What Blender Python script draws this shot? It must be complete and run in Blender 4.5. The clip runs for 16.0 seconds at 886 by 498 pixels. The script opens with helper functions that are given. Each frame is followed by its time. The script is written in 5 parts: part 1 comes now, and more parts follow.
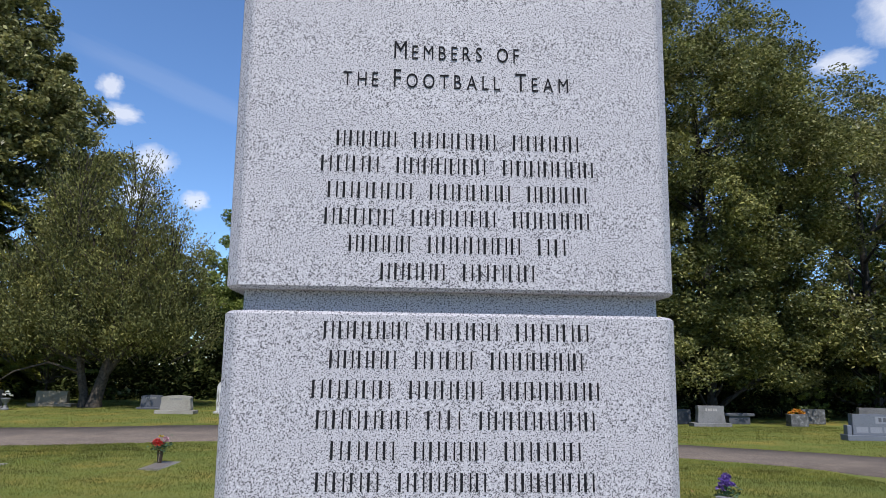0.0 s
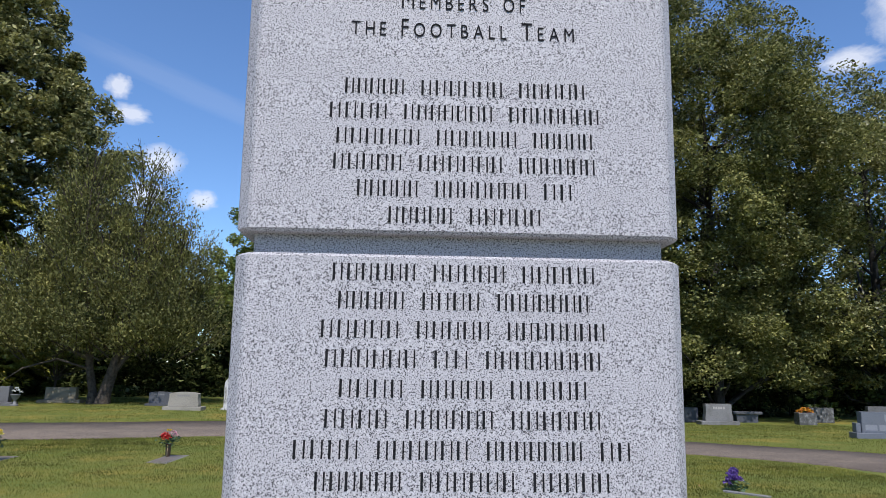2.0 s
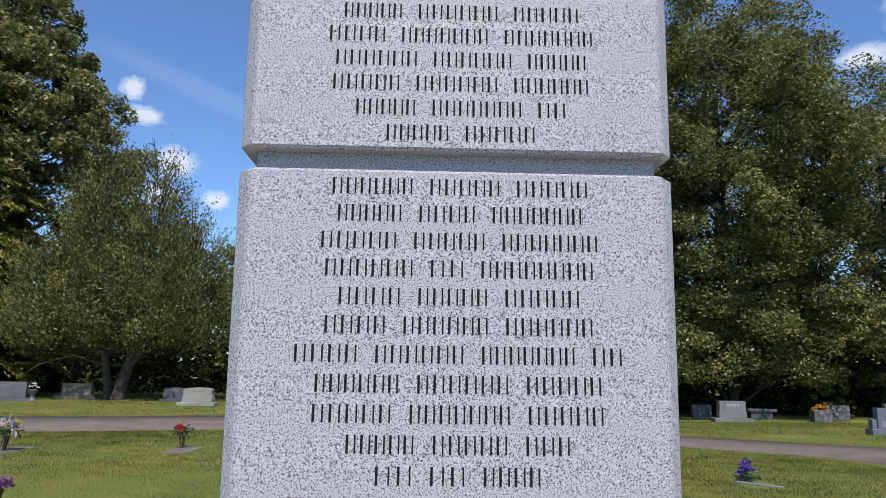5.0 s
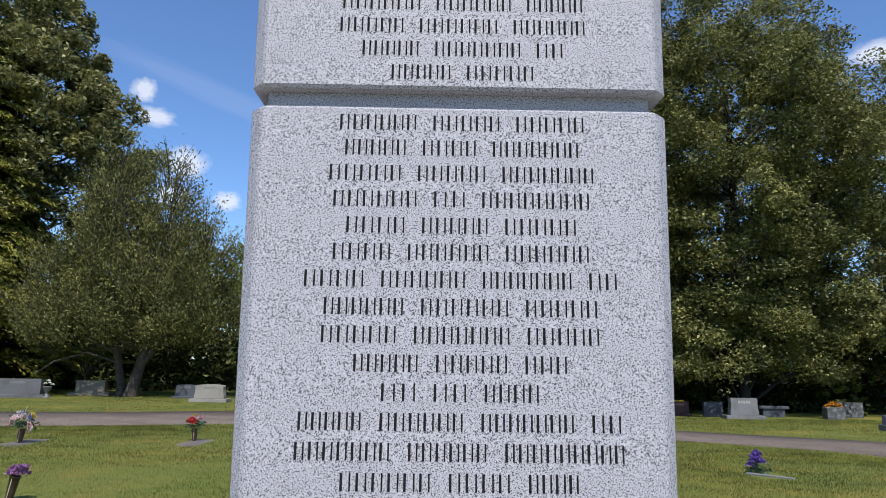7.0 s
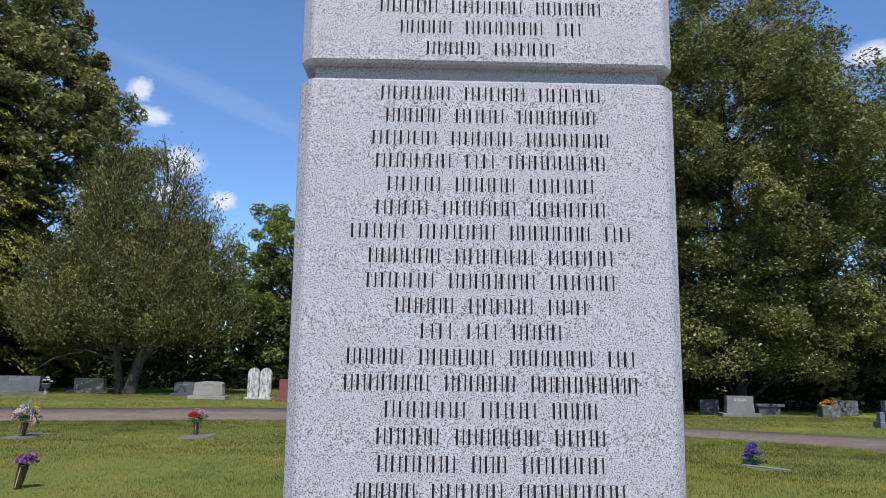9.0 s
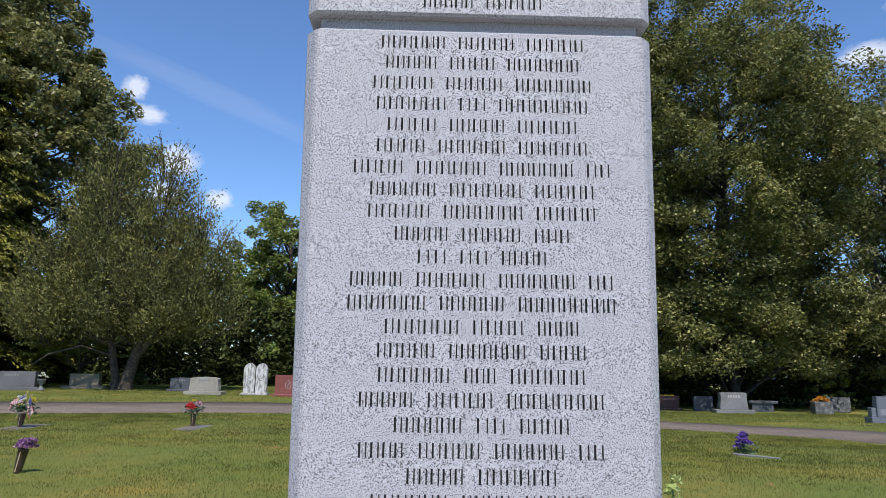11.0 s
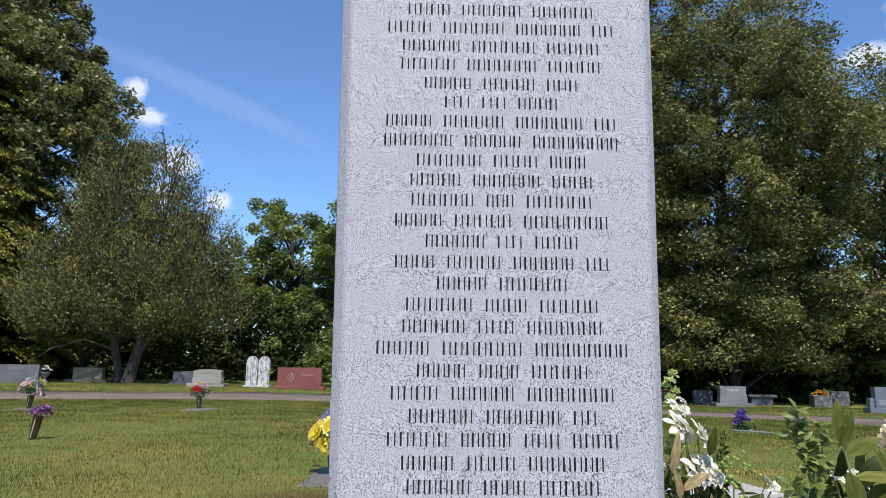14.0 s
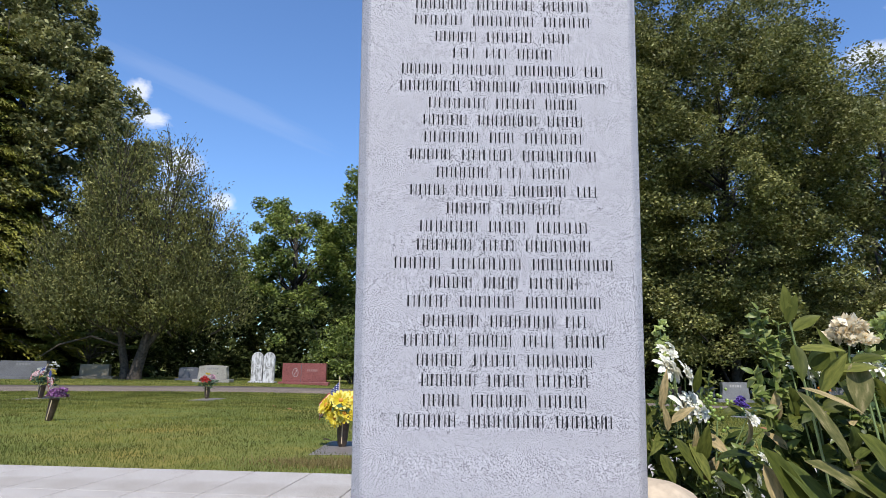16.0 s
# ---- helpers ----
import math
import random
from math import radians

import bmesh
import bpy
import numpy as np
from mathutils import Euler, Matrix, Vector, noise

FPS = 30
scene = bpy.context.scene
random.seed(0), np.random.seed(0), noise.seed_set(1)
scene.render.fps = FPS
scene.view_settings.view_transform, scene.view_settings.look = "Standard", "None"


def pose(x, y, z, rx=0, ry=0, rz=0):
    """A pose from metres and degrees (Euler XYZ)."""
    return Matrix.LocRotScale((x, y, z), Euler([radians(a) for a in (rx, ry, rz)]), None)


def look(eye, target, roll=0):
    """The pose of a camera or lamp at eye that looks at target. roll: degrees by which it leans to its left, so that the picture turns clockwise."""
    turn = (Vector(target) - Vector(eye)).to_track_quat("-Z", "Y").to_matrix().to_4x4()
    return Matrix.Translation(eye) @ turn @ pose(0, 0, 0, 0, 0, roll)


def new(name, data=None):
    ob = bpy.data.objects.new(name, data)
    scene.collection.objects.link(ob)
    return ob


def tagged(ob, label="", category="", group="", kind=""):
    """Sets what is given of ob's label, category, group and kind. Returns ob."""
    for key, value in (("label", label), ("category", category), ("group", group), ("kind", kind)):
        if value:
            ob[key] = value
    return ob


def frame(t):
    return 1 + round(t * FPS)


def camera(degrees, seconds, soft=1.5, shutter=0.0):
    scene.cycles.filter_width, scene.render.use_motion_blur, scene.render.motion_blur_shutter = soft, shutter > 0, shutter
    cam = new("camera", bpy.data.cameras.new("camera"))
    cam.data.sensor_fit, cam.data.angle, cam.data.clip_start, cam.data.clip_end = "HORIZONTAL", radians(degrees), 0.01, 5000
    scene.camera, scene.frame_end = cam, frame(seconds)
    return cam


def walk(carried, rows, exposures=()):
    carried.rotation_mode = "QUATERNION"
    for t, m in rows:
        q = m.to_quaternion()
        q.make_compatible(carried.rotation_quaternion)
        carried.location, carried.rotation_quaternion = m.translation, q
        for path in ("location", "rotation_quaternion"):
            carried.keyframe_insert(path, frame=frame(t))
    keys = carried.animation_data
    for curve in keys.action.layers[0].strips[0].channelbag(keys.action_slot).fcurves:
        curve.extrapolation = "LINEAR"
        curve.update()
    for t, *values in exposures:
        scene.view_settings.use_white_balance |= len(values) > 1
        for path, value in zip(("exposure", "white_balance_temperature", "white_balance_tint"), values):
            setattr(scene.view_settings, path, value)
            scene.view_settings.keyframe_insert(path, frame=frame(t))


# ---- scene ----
cam = camera(68.0, 16.0, soft=0.75)
EXPOSURE = 0.62
METRES, EYE, TILT, LEAN, TURN = 1.4, 1.85, 10.3, -0.7, -3.3
ROWS = [
    (0.0, 0.0, 0.0, 0.0, 0.0, 0.0, -0.0),
    (0.5, -0.0001, -0.0019, -0.0139, 0.14, -0.01, -0.01),
    (1.0, -0.0011, -0.0061, -0.0309, 0.29, -0.01, -0.02),
    (1.5, -0.0012, -0.0072, -0.0477, 0.43, -0.03, -0.01),
    (2.0, -0.0007, -0.0101, -0.0647, 0.57, -0.05, 0.01),
    (2.5, 0.001, -0.0141, -0.084, 0.72, -0.05, 0.04),
    (3.0, 0.0023, -0.0182, -0.0989, 0.88, -0.06, 0.07),
    (3.5, 0.005, -0.0198, -0.1159, 1.07, -0.06, 0.1),
    (4.0, 0.0067, -0.0211, -0.1294, 1.24, -0.08, 0.13),
    (6.5, 0.0323, -0.0588, -0.2311, 2.26, -0.07, 0.32),
    (7.0, 0.0268, -0.0682, -0.2473, 2.47, -0.1, 0.39),
    (7.5, 0.0012, -0.087, -0.249, 2.6, -0.09, 0.35),
    (8.0, -0.0125, -0.1147, -0.2591, 2.57, -0.09, 0.31),
    (8.5, -0.0152, -0.1391, -0.2792, 2.43, -0.115, 0.35),
    (9.0, -0.0158, -0.1631, -0.3048, 2.19, -0.11, 0.3),
    (11.5, -0.0115, -0.2643, -0.4176, 1.81, -0.16, 0.18),
    (12.0, -0.0145, -0.2929, -0.4437, 1.8, -0.11, 0.19),
    (12.5, -0.0242, -0.3241, -0.4996, 1.78, -0.08, 0.19),
    (13.0, -0.0348, -0.3369, -0.5524, 1.77, -0.08, 0.19),
    (13.5, -0.0454, -0.3507, -0.5995, 1.78, -0.07, 0.21),
    (14.0, -0.0481, -0.3774, -0.6463, 1.8, -0.01, 0.25),
    (14.5, -0.0437, -0.4133, -0.6813, 1.83, 0.01, 0.29),
    (15.0, -0.0449, -0.4633, -0.7155, 1.9, 0.05, 0.31),
    (15.5, -0.0489, -0.4896, -0.7367, 1.97, 0.03, 0.33),
    (16.0, -0.0551, -0.5253, -0.7701, 2.05, 0.05, 0.37),
]
walk(cam, [(t, pose(0, 0, EYE, TILT, LEAN, TURN) @ pose(METRES * x, METRES * y, METRES * z, 90 + pitch, roll, yaw)) for t, x, y, z, yaw, pitch, roll in ROWS],
     exposures=[(0.0, EXPOSURE - 0.2, 6340.0, 13.5), (9.0, EXPOSURE - 0.16, 6340.0, 13.5), (12.5, EXPOSURE - 0.1, 6340.0, 13.5), (16.0, EXPOSURE, 6340.0, 13.5)])

# ---- world, sun ----
SUN_EL, SUN_AZ = 57.0, 176.0   # degrees; azimuth clockwise from +y
world = bpy.data.worlds.new("sky")
scene.world = world
world.use_nodes = True
wn = world.node_tree
sky = wn.nodes.new("ShaderNodeTexSky")
sky.sky_type, sky.sun_disc = "NISHITA", False
sky.sun_elevation, sky.sun_rotation = radians(SUN_EL), radians(SUN_AZ)
sky.air_density, sky.dust_density, sky.ozone_density = 1.0, 0.0, 6.0
wn.nodes["Background"].inputs["Strength"].default_value = 0.12
tint = wn.nodes.new("ShaderNodeMix")
tint.data_type, tint.blend_type = "RGBA", "MULTIPLY"
tint.inputs[0].default_value, tint.inputs[7].default_value = 1.0, (0.87, 0.98, 1.06, 1)
wn.links.new(sky.outputs[0], tint.inputs[6])
wn.links.new(tint.outputs[2], wn.nodes["Background"].inputs["Color"])
sun = new("sun", bpy.data.lights.new("sun", "SUN"))
sun.data.energy, sun.data.angle, sun.data.color = 4.25, radians(0.53), (1.0, 0.96, 0.90)
_az, _el = radians(SUN_AZ), radians(SUN_EL)
sun.matrix_world = look((math.sin(_az) * math.cos(_el) * 50, math.cos(_az) * math.cos(_el) * 50, math.sin(_el) * 50), (0, 0, 0))


# ---- materials ----
class Mat:
    """A small node-material builder."""

    def __init__(self, name, rough=0.6, metal=0.0, spec=0.5):
        self.m = bpy.data.materials.new(name)
        self.m.use_nodes = True
        self.t = self.m.node_tree
        self.b = self.t.nodes["Principled BSDF"]
        self.b.inputs["Roughness"].default_value = rough
        self.b.inputs["Metallic"].default_value = metal
        self.b.inputs["Specular IOR Level"].default_value = spec

    def node(self, kind, **vals):
        n = self.t.nodes.new(kind)
        for k, v in vals.items():
            n.inputs[k.replace("_", " ")].default_value = v
        return n

    def link(self, a, b):
        self.t.links.new(a, b)

    def coord(self):
        return self.t.nodes.new("ShaderNodeTexCoord").outputs["Object"]

    def noise(self, scale, detail=4.0, rough=0.55, stretch=None):
        n = self.node("ShaderNodeTexNoise", Scale=scale, Detail=detail, Roughness=rough)
        src = self.coord()
        if stretch:
            mp = self.node("ShaderNodeMapping", Scale=stretch)
            self.link(src, mp.inputs["Vector"])
            src = mp.outputs[0]
        self.link(src, n.inputs["Vector"])
        return n.outputs["Fac"]

    def ramp(self, fac, stops):
        r = self.t.nodes.new("ShaderNodeValToRGB")
        e = r.color_ramp.elements
        while len(e) < len(stops):
            e.new(0.5)
        for q, (p, c) in zip(e, stops):
            q.position, q.color = p, (*c, 1)
        self.link(fac, r.inputs[0])
        return r.outputs[0]

    def mix(self, a, b, fac, kind="MIX"):
        n = self.t.nodes.new("ShaderNodeMix")
        n.data_type, n.blend_type = "RGBA", kind
        for k, v in ((6, a), (7, b), (0, fac)):
            if isinstance(v, (int, float)):
                n.inputs[k].default_value = v
            elif isinstance(v, tuple):
                n.inputs[k].default_value = (*v, 1)
            else:
                self.link(v, n.inputs[k])
        return n.outputs[2]

    def color(self, c):
        if isinstance(c, tuple):
            self.b.inputs["Base Color"].default_value = (*c, 1)
        else:
            self.link(c, self.b.inputs["Base Color"])
        return self

    def bump(self, height, strength=0.3, dist=0.01):
        n = self.node("ShaderNodeBump", Strength=strength, Distance=dist)
        self.link(height, n.inputs["Height"])
        self.link(n.outputs[0], self.b.inputs["Normal"])
        return self


def granite(name, base, dark, light, scale=330.0, rough=0.55, specks=0.36, bump=0.15, stain=(0.9, 0.9, 0.92)):
    """Speckled stone: dark and pale grains at two sizes over faint stains."""
    m = Mat(name, rough, 0.0, 0.3)
    fine = m.noise(scale, 1.5, 0.6)
    c = m.ramp(fine, [(specks - 0.06, dark), (specks + 0.06, base), (0.58, base), (0.70, light)])
    c2 = m.ramp(m.noise(scale * 0.55, 2.0, 0.65), [(specks - 0.11, dark), (specks - 0.03, (1, 1, 1)), (0.8, (1, 1, 1))])
    c = m.mix(c, c2, 0.8, "MULTIPLY")
    c = m.mix(c, stain, m.ramp(m.noise(2.0, 5.0), [(0.45, (0, 0, 0)), (0.8, (1, 1, 1))]), "MULTIPLY")
    m.color(c)
    m.bump(fine, bump, 0.001)
    return m.m


def plain(name, c, rough=0.6, metal=0.0, vary=0.25, scale=30.0, spec=0.5):
    m = Mat(name, rough, metal, spec)
    d = tuple(v * (1 - vary) for v in c)
    l = tuple(min(1, v * (1 + vary * 0.6)) for v in c)
    n = m.noise(scale)
    m.color(m.ramp(n, [(0.3, d), (0.7, l)]))
    m.bump(n, 0.15, 0.004)
    return m.m


def foliage(name, dark, mid, light, rough=0.45, trans=0.25, spec=0.4, island=True, tufts=False):
    m = Mat(name, rough, 0.0, spec)
    g = m.t.nodes.new("ShaderNodeNewGeometry") if island else m.t.nodes.new("ShaderNodeObjectInfo")
    r = g.outputs["Random Per Island"] if island else g.outputs["Random"]
    c = m.ramp(r, [(0.0, dark), (0.55, mid), (1.0, light)])
    c = m.mix(c, m.ramp(m.noise(0.35, 3.0), [(0.35, (0.72, 0.74, 0.7)), (0.68, (1.15, 1.1, 0.9))]), 1.0, "MULTIPLY")
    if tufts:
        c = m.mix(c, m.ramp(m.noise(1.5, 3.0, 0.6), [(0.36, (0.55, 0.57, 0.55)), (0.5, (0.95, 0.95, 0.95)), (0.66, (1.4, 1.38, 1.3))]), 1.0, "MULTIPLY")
    if not island:
        c = m.mix(c, m.ramp(m.noise(70.0, 4.0, 0.6, (0.35, 1.6, 1)), [(0.35, (0.55, 0.6, 0.5)), (0.65, (1.25, 1.2, 1.1))]), 1.0, "MULTIPLY")
    m.color(c)
    tr = m.t.nodes.new("ShaderNodeBsdfTranslucent")
    m.link(c, tr.inputs["Color"])
    mx = m.t.nodes.new("ShaderNodeMixShader")
    mx.inputs[0].default_value = trans
    m.link(m.b.outputs[0], mx.inputs[1])
    m.link(tr.outputs[0], mx.inputs[2])
    m.link(mx.outputs[0], m.t.nodes["Material Output"].inputs["Surface"])
    return m.m


GRANITE = granite("pale grey granite", (0.38, 0.369, 0.382), (0.055, 0.053, 0.057), (0.53, 0.52, 0.53), 420.0, 0.6, 0.42, 0.05, (0.99, 0.985, 0.98))
ENGRAVED = plain("dark engraved stone", (0.014, 0.014, 0.016), 0.95, vary=0.5, scale=200.0, spec=0.1)
PAVING = granite("white granite paving", (0.395, 0.368, 0.332), (0.19, 0.175, 0.155), (0.50, 0.47, 0.43), 200.0, 0.85, 0.44, 0.15, (0.66, 0.63, 0.58))
STONE_GREY = granite("weathered grey granite", (0.17, 0.168, 0.165), (0.08, 0.08, 0.08), (0.25, 0.248, 0.24), 90.0, 0.7, 0.38, 0.2, (0.62, 0.61, 0.58))
# darker copy of the grey granite, with tree shade painted into its tone
STONE_GREY_SHADED = granite("weathered grey granite darkened as in shade", (0.115, 0.113, 0.115), (0.055, 0.055, 0.057), (0.17, 0.168, 0.17), 90.0, 0.75, 0.38, 0.2, (0.7, 0.69, 0.66))
STONE_LIGHT = granite("light tan granite", (0.27, 0.25, 0.21), (0.14, 0.13, 0.11), (0.36, 0.34, 0.29), 70.0, 0.75, 0.4, 0.2, (0.72, 0.7, 0.66))
STONE_DARK = granite("dark blue-grey granite", (0.075, 0.078, 0.086), (0.035, 0.035, 0.042), (0.12, 0.12, 0.135), 90.0, 0.55)
# blue-grey lowered by a fifth, which puts the stone's shaded front into colour
STONE_BLUE = granite("polished blue-grey granite dimmed as in shade", (0.125, 0.135, 0.158), (0.06, 0.068, 0.08), (0.18, 0.19, 0.215), 90.0, 0.35)
STONE_PANEL = granite("paler cut granite", (0.20, 0.21, 0.235), (0.12, 0.13, 0.145), (0.26, 0.27, 0.29), 90.0, 0.6)
STONE_RED = granite("polished red granite", (0.20, 0.062, 0.052), (0.085, 0.025, 0.025), (0.28, 0.11, 0.095), 70.0, 0.4, 0.4, 0.1, (0.75, 0.72, 0.72))
STONE_TAN = granite("brown-grey granite", (0.21, 0.18, 0.125), (0.13, 0.11, 0.08), (0.26, 0.225, 0.16), 160.0, 0.8)
# red granite made darker; the colour stands in for shade on one stone
STONE_RED_SHADED = granite("red granite darkened as in shade", (0.085, 0.04, 0.036), (0.04, 0.018, 0.018), (0.12, 0.06, 0.055), 70.0, 0.6)
_m = Mat("streaked white marble", 0.7)
_m.color(_m.ramp(_m.noise(5.0, 6.0, 0.65, (2.4, 2.4, 0.8)), [(0.40, (0.16, 0.155, 0.14)), (0.53, (0.42, 0.41, 0.39)), (0.75, (0.6, 0.6, 0.58))]))
MARBLE = _m.m
# pale blotches over grey, all tones lowered to include the trees' shade
_m = Mat("blotched grey stone darkened as in shade", 0.8)
_m.color(_m.ramp(_m.noise(6.0, 6.0, 0.7), [(0.42, (0.05, 0.05, 0.047)), (0.57, (0.10, 0.10, 0.097)), (0.70, (0.27, 0.27, 0.26))]))
STONE_BLOTCH_SHADED = _m.m
LETTER_ROSE = plain("rose lettering", (0.27, 0.15, 0.13), 0.8)
LETTER_PALE = plain("pale lettering", (0.34, 0.32, 0.30), 0.8)
BRONZE = plain("weathered bronze", (0.085, 0.06, 0.045), 0.45, 0.55, 0.4, 25.0)
PLAQUE = plain("brown bronze plaque", (0.18, 0.155, 0.135), 0.5, 0.2, 0.4, 30.0)
BARK = plain("grey-brown bark", (0.07, 0.058, 0.046), 0.95, 0.0, 0.55, 9.0, spec=0.1)
BARK_DARK = plain("dark bark", (0.04, 0.033, 0.027), 0.9, 0.0, 0.45, 9.0)
_m = Mat("worn grey asphalt", 0.95, 0.0, 0.15)
_c = _m.ramp(_m.noise(34.0, 4.0, 0.8), [(0.34, (0.074, 0.060, 0.048)), (0.5, (0.136, 0.110, 0.090)), (0.66, (0.215, 0.178, 0.148))])
_p = _m.ramp(_m.noise(0.9, 5.0, 0.65), [(0.38, (0.82, 0.82, 0.83)), (0.55, (1.0, 0.99, 0.97)), (0.7, (1.2, 1.17, 1.12))])
_m.color(_m.mix(_c, _p, 1.0, "MULTIPLY")).bump(_m.noise(60.0), 0.5, 0.02)
ASPHALT = _m.m
_m = Mat("mown lawn", 0.9, 0.0, 0.15)
_c = _m.ramp(_m.noise(40.0, 5.0, 0.75, (1, 0.5, 1)), [(0.3, (0.092, 0.108, 0.024)), (0.55, (0.135, 0.148, 0.036)), (0.75, (0.185, 0.182, 0.052))])
_p = _m.ramp(_m.noise(0.55, 6.0, 0.65), [(0.40, (0.85, 0.95, 0.8)), (0.54, (1.1, 1.02, 0.95)), (0.68, (1.75, 1.22, 1.05))])
_m.color(_m.mix(_c, _p, 1.0, "MULTIPLY")).bump(_m.noise(70.0), 0.6, 0.03)
LAWN = _m.m
GRASS = foliage("grass blades", (0.124, 0.142, 0.034), (0.168, 0.182, 0.047), (0.228, 0.226, 0.072), 0.7, 0.45, 0.1, tufts=True)
STRAW = foliage("dry brown grass", (0.15, 0.12, 0.05), (0.24, 0.18, 0.085), (0.33, 0.26, 0.13), 0.8, 0.3, 0.1)
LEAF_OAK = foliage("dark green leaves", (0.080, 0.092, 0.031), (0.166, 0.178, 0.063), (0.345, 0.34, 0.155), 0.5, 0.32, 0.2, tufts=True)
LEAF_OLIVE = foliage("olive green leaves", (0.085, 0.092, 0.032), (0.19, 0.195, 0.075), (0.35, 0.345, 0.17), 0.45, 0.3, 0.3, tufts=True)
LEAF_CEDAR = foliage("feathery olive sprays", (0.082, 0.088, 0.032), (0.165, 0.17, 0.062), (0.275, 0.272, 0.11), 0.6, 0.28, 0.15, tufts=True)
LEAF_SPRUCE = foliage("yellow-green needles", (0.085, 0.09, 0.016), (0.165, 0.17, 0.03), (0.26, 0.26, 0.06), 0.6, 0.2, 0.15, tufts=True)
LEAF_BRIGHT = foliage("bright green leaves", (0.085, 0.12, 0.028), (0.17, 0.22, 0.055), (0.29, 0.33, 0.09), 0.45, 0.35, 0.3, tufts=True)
# very dark greens: the deep shade under the trees is put into this colour
LEAF_SHADE = foliage("undergrowth leaves darkened as in deep shade", (0.02, 0.028, 0.01), (0.042, 0.055, 0.019), (0.08, 0.098, 0.034), 0.8, 0.15, 0.05, tufts=True)
LEAF_CUT = foliage("cut green leaves", (0.065, 0.08, 0.016), (0.112, 0.128, 0.03), (0.185, 0.198, 0.055), 0.5, 0.33, 0.12, False)
LEAF_DRY = foliage("withering tan leaves", (0.24, 0.20, 0.10), (0.36, 0.28, 0.16), (0.45, 0.36, 0.22), 0.6, 0.3, 0.3, False)
LEAF_SHINE = foliage("glossy dark green leaves", (0.03, 0.045, 0.012), (0.052, 0.072, 0.019), (0.09, 0.112, 0.033), 0.5, 0.24, 0.12, False)
LEAF_DEEP = foliage("small dark green leaves", (0.05, 0.075, 0.02), (0.085, 0.12, 0.034), (0.14, 0.175, 0.055), 0.4, 0.25, 0.4)
LEAF_FRESH = foliage("fresh yellow-green leaves", (0.13, 0.18, 0.04), (0.22, 0.27, 0.07), (0.34, 0.37, 0.13), 0.45, 0.4, 0.35)
_m = Mat("green leaves withering to tan", 0.75, 0.0, 0.15)
_m.color(_m.ramp(_m.noise(38.0, 4.0, 0.6, (0.5, 1.5, 1)), [(0.42, (0.058, 0.062, 0.017)), (0.55, (0.105, 0.098, 0.034)), (0.70, (0.25, 0.205, 0.105))]))
LEAF_WILT = _m.m
STEM = plain("green stems", (0.16, 0.21, 0.07), 0.5, vary=0.3)
BERRY = plain("green berries", (0.19, 0.26, 0.045), 0.35, vary=0.3)
BELLS = foliage("pale green bells", (0.36, 0.45, 0.14), (0.48, 0.56, 0.22), (0.60, 0.66, 0.32), 0.5, 0.4, 0.3)
PETAL_WHITE = foliage("white petals", (0.74, 0.73, 0.68), (0.80, 0.79, 0.76), (0.84, 0.84, 0.81), 0.5, 0.3, 0.3)
PETAL_CREAM = foliage("cream petals", (0.78, 0.62, 0.42), (0.84, 0.74, 0.58), (0.87, 0.81, 0.70), 0.5, 0.35, 0.3)
PETAL_YELLOW = foliage("yellow petals", (0.56, 0.41, 0.014), (0.72, 0.58, 0.04), (0.80, 0.72, 0.2), 0.5, 0.3, 0.3)
PETAL_RED = foliage("red petals", (0.45, 0.02, 0.02), (0.62, 0.035, 0.04), (0.70, 0.10, 0.10), 0.5, 0.25, 0.3)
PETAL_PINK = foliage("pink petals", (0.55, 0.22, 0.32), (0.66, 0.38, 0.50), (0.75, 0.6, 0.68), 0.5, 0.25, 0.3)
PETAL_PURPLE = foliage("purple petals", (0.17, 0.05, 0.19), (0.30, 0.12, 0.33), (0.60, 0.42, 0.58), 0.5, 0.25, 0.3)
PETAL_VIOLET = foliage("violet petals", (0.07, 0.035, 0.25), (0.15, 0.075, 0.42), (0.32, 0.22, 0.62), 0.5, 0.25, 0.3)
PETAL_ORANGE = foliage("orange and yellow petals", (0.50, 0.13, 0.02), (0.62, 0.28, 0.03), (0.72, 0.45, 0.05), 0.5, 0.25, 0.3)
FABRIC_LEAF = foliage("fabric leaves", (0.025, 0.055, 0.03), (0.045, 0.10, 0.05), (0.09, 0.16, 0.10), 0.5, 0.2, 0.3)
ROCK = plain("tan river rock", (0.42, 0.34, 0.24), 0.75, vary=0.35, scale=14.0)
WOOD = plain("pale wooden stick", (0.45, 0.34, 0.2), 0.6)
FLAG_RED, FLAG_WHITE, FLAG_BLUE = plain("flag red", (0.42, 0.03, 0.04), 0.8), plain("flag white", (0.72, 0.70, 0.68), 0.8, vary=0.1), plain("flag blue", (0.03, 0.04, 0.14), 0.8)
DIRT = plain("fallen brown leaf", (0.25, 0.10, 0.04), 0.8)
WALL_WHITE = plain("white siding", (0.7, 0.7, 0.68), 0.7, vary=0.1)


# ---- mesh helpers ----
def link_mesh(name, me, mat, parent=None, label="", smooth=False):
    me.materials.append(mat) if mat and not me.materials else None
    if smooth:
        me.polygons.foreach_set("use_smooth", [True] * len(me.polygons))
    ob = new(name, me)
    if parent:
        ob.parent = parent
    return tagged(ob, label)


def part(name, bm, mat, parent=None, label="", smooth=False):
    me = bpy.data.meshes.new(name)
    bm.to_mesh(me)
    bm.free()
    return link_mesh(name, me, mat, parent, label, smooth)


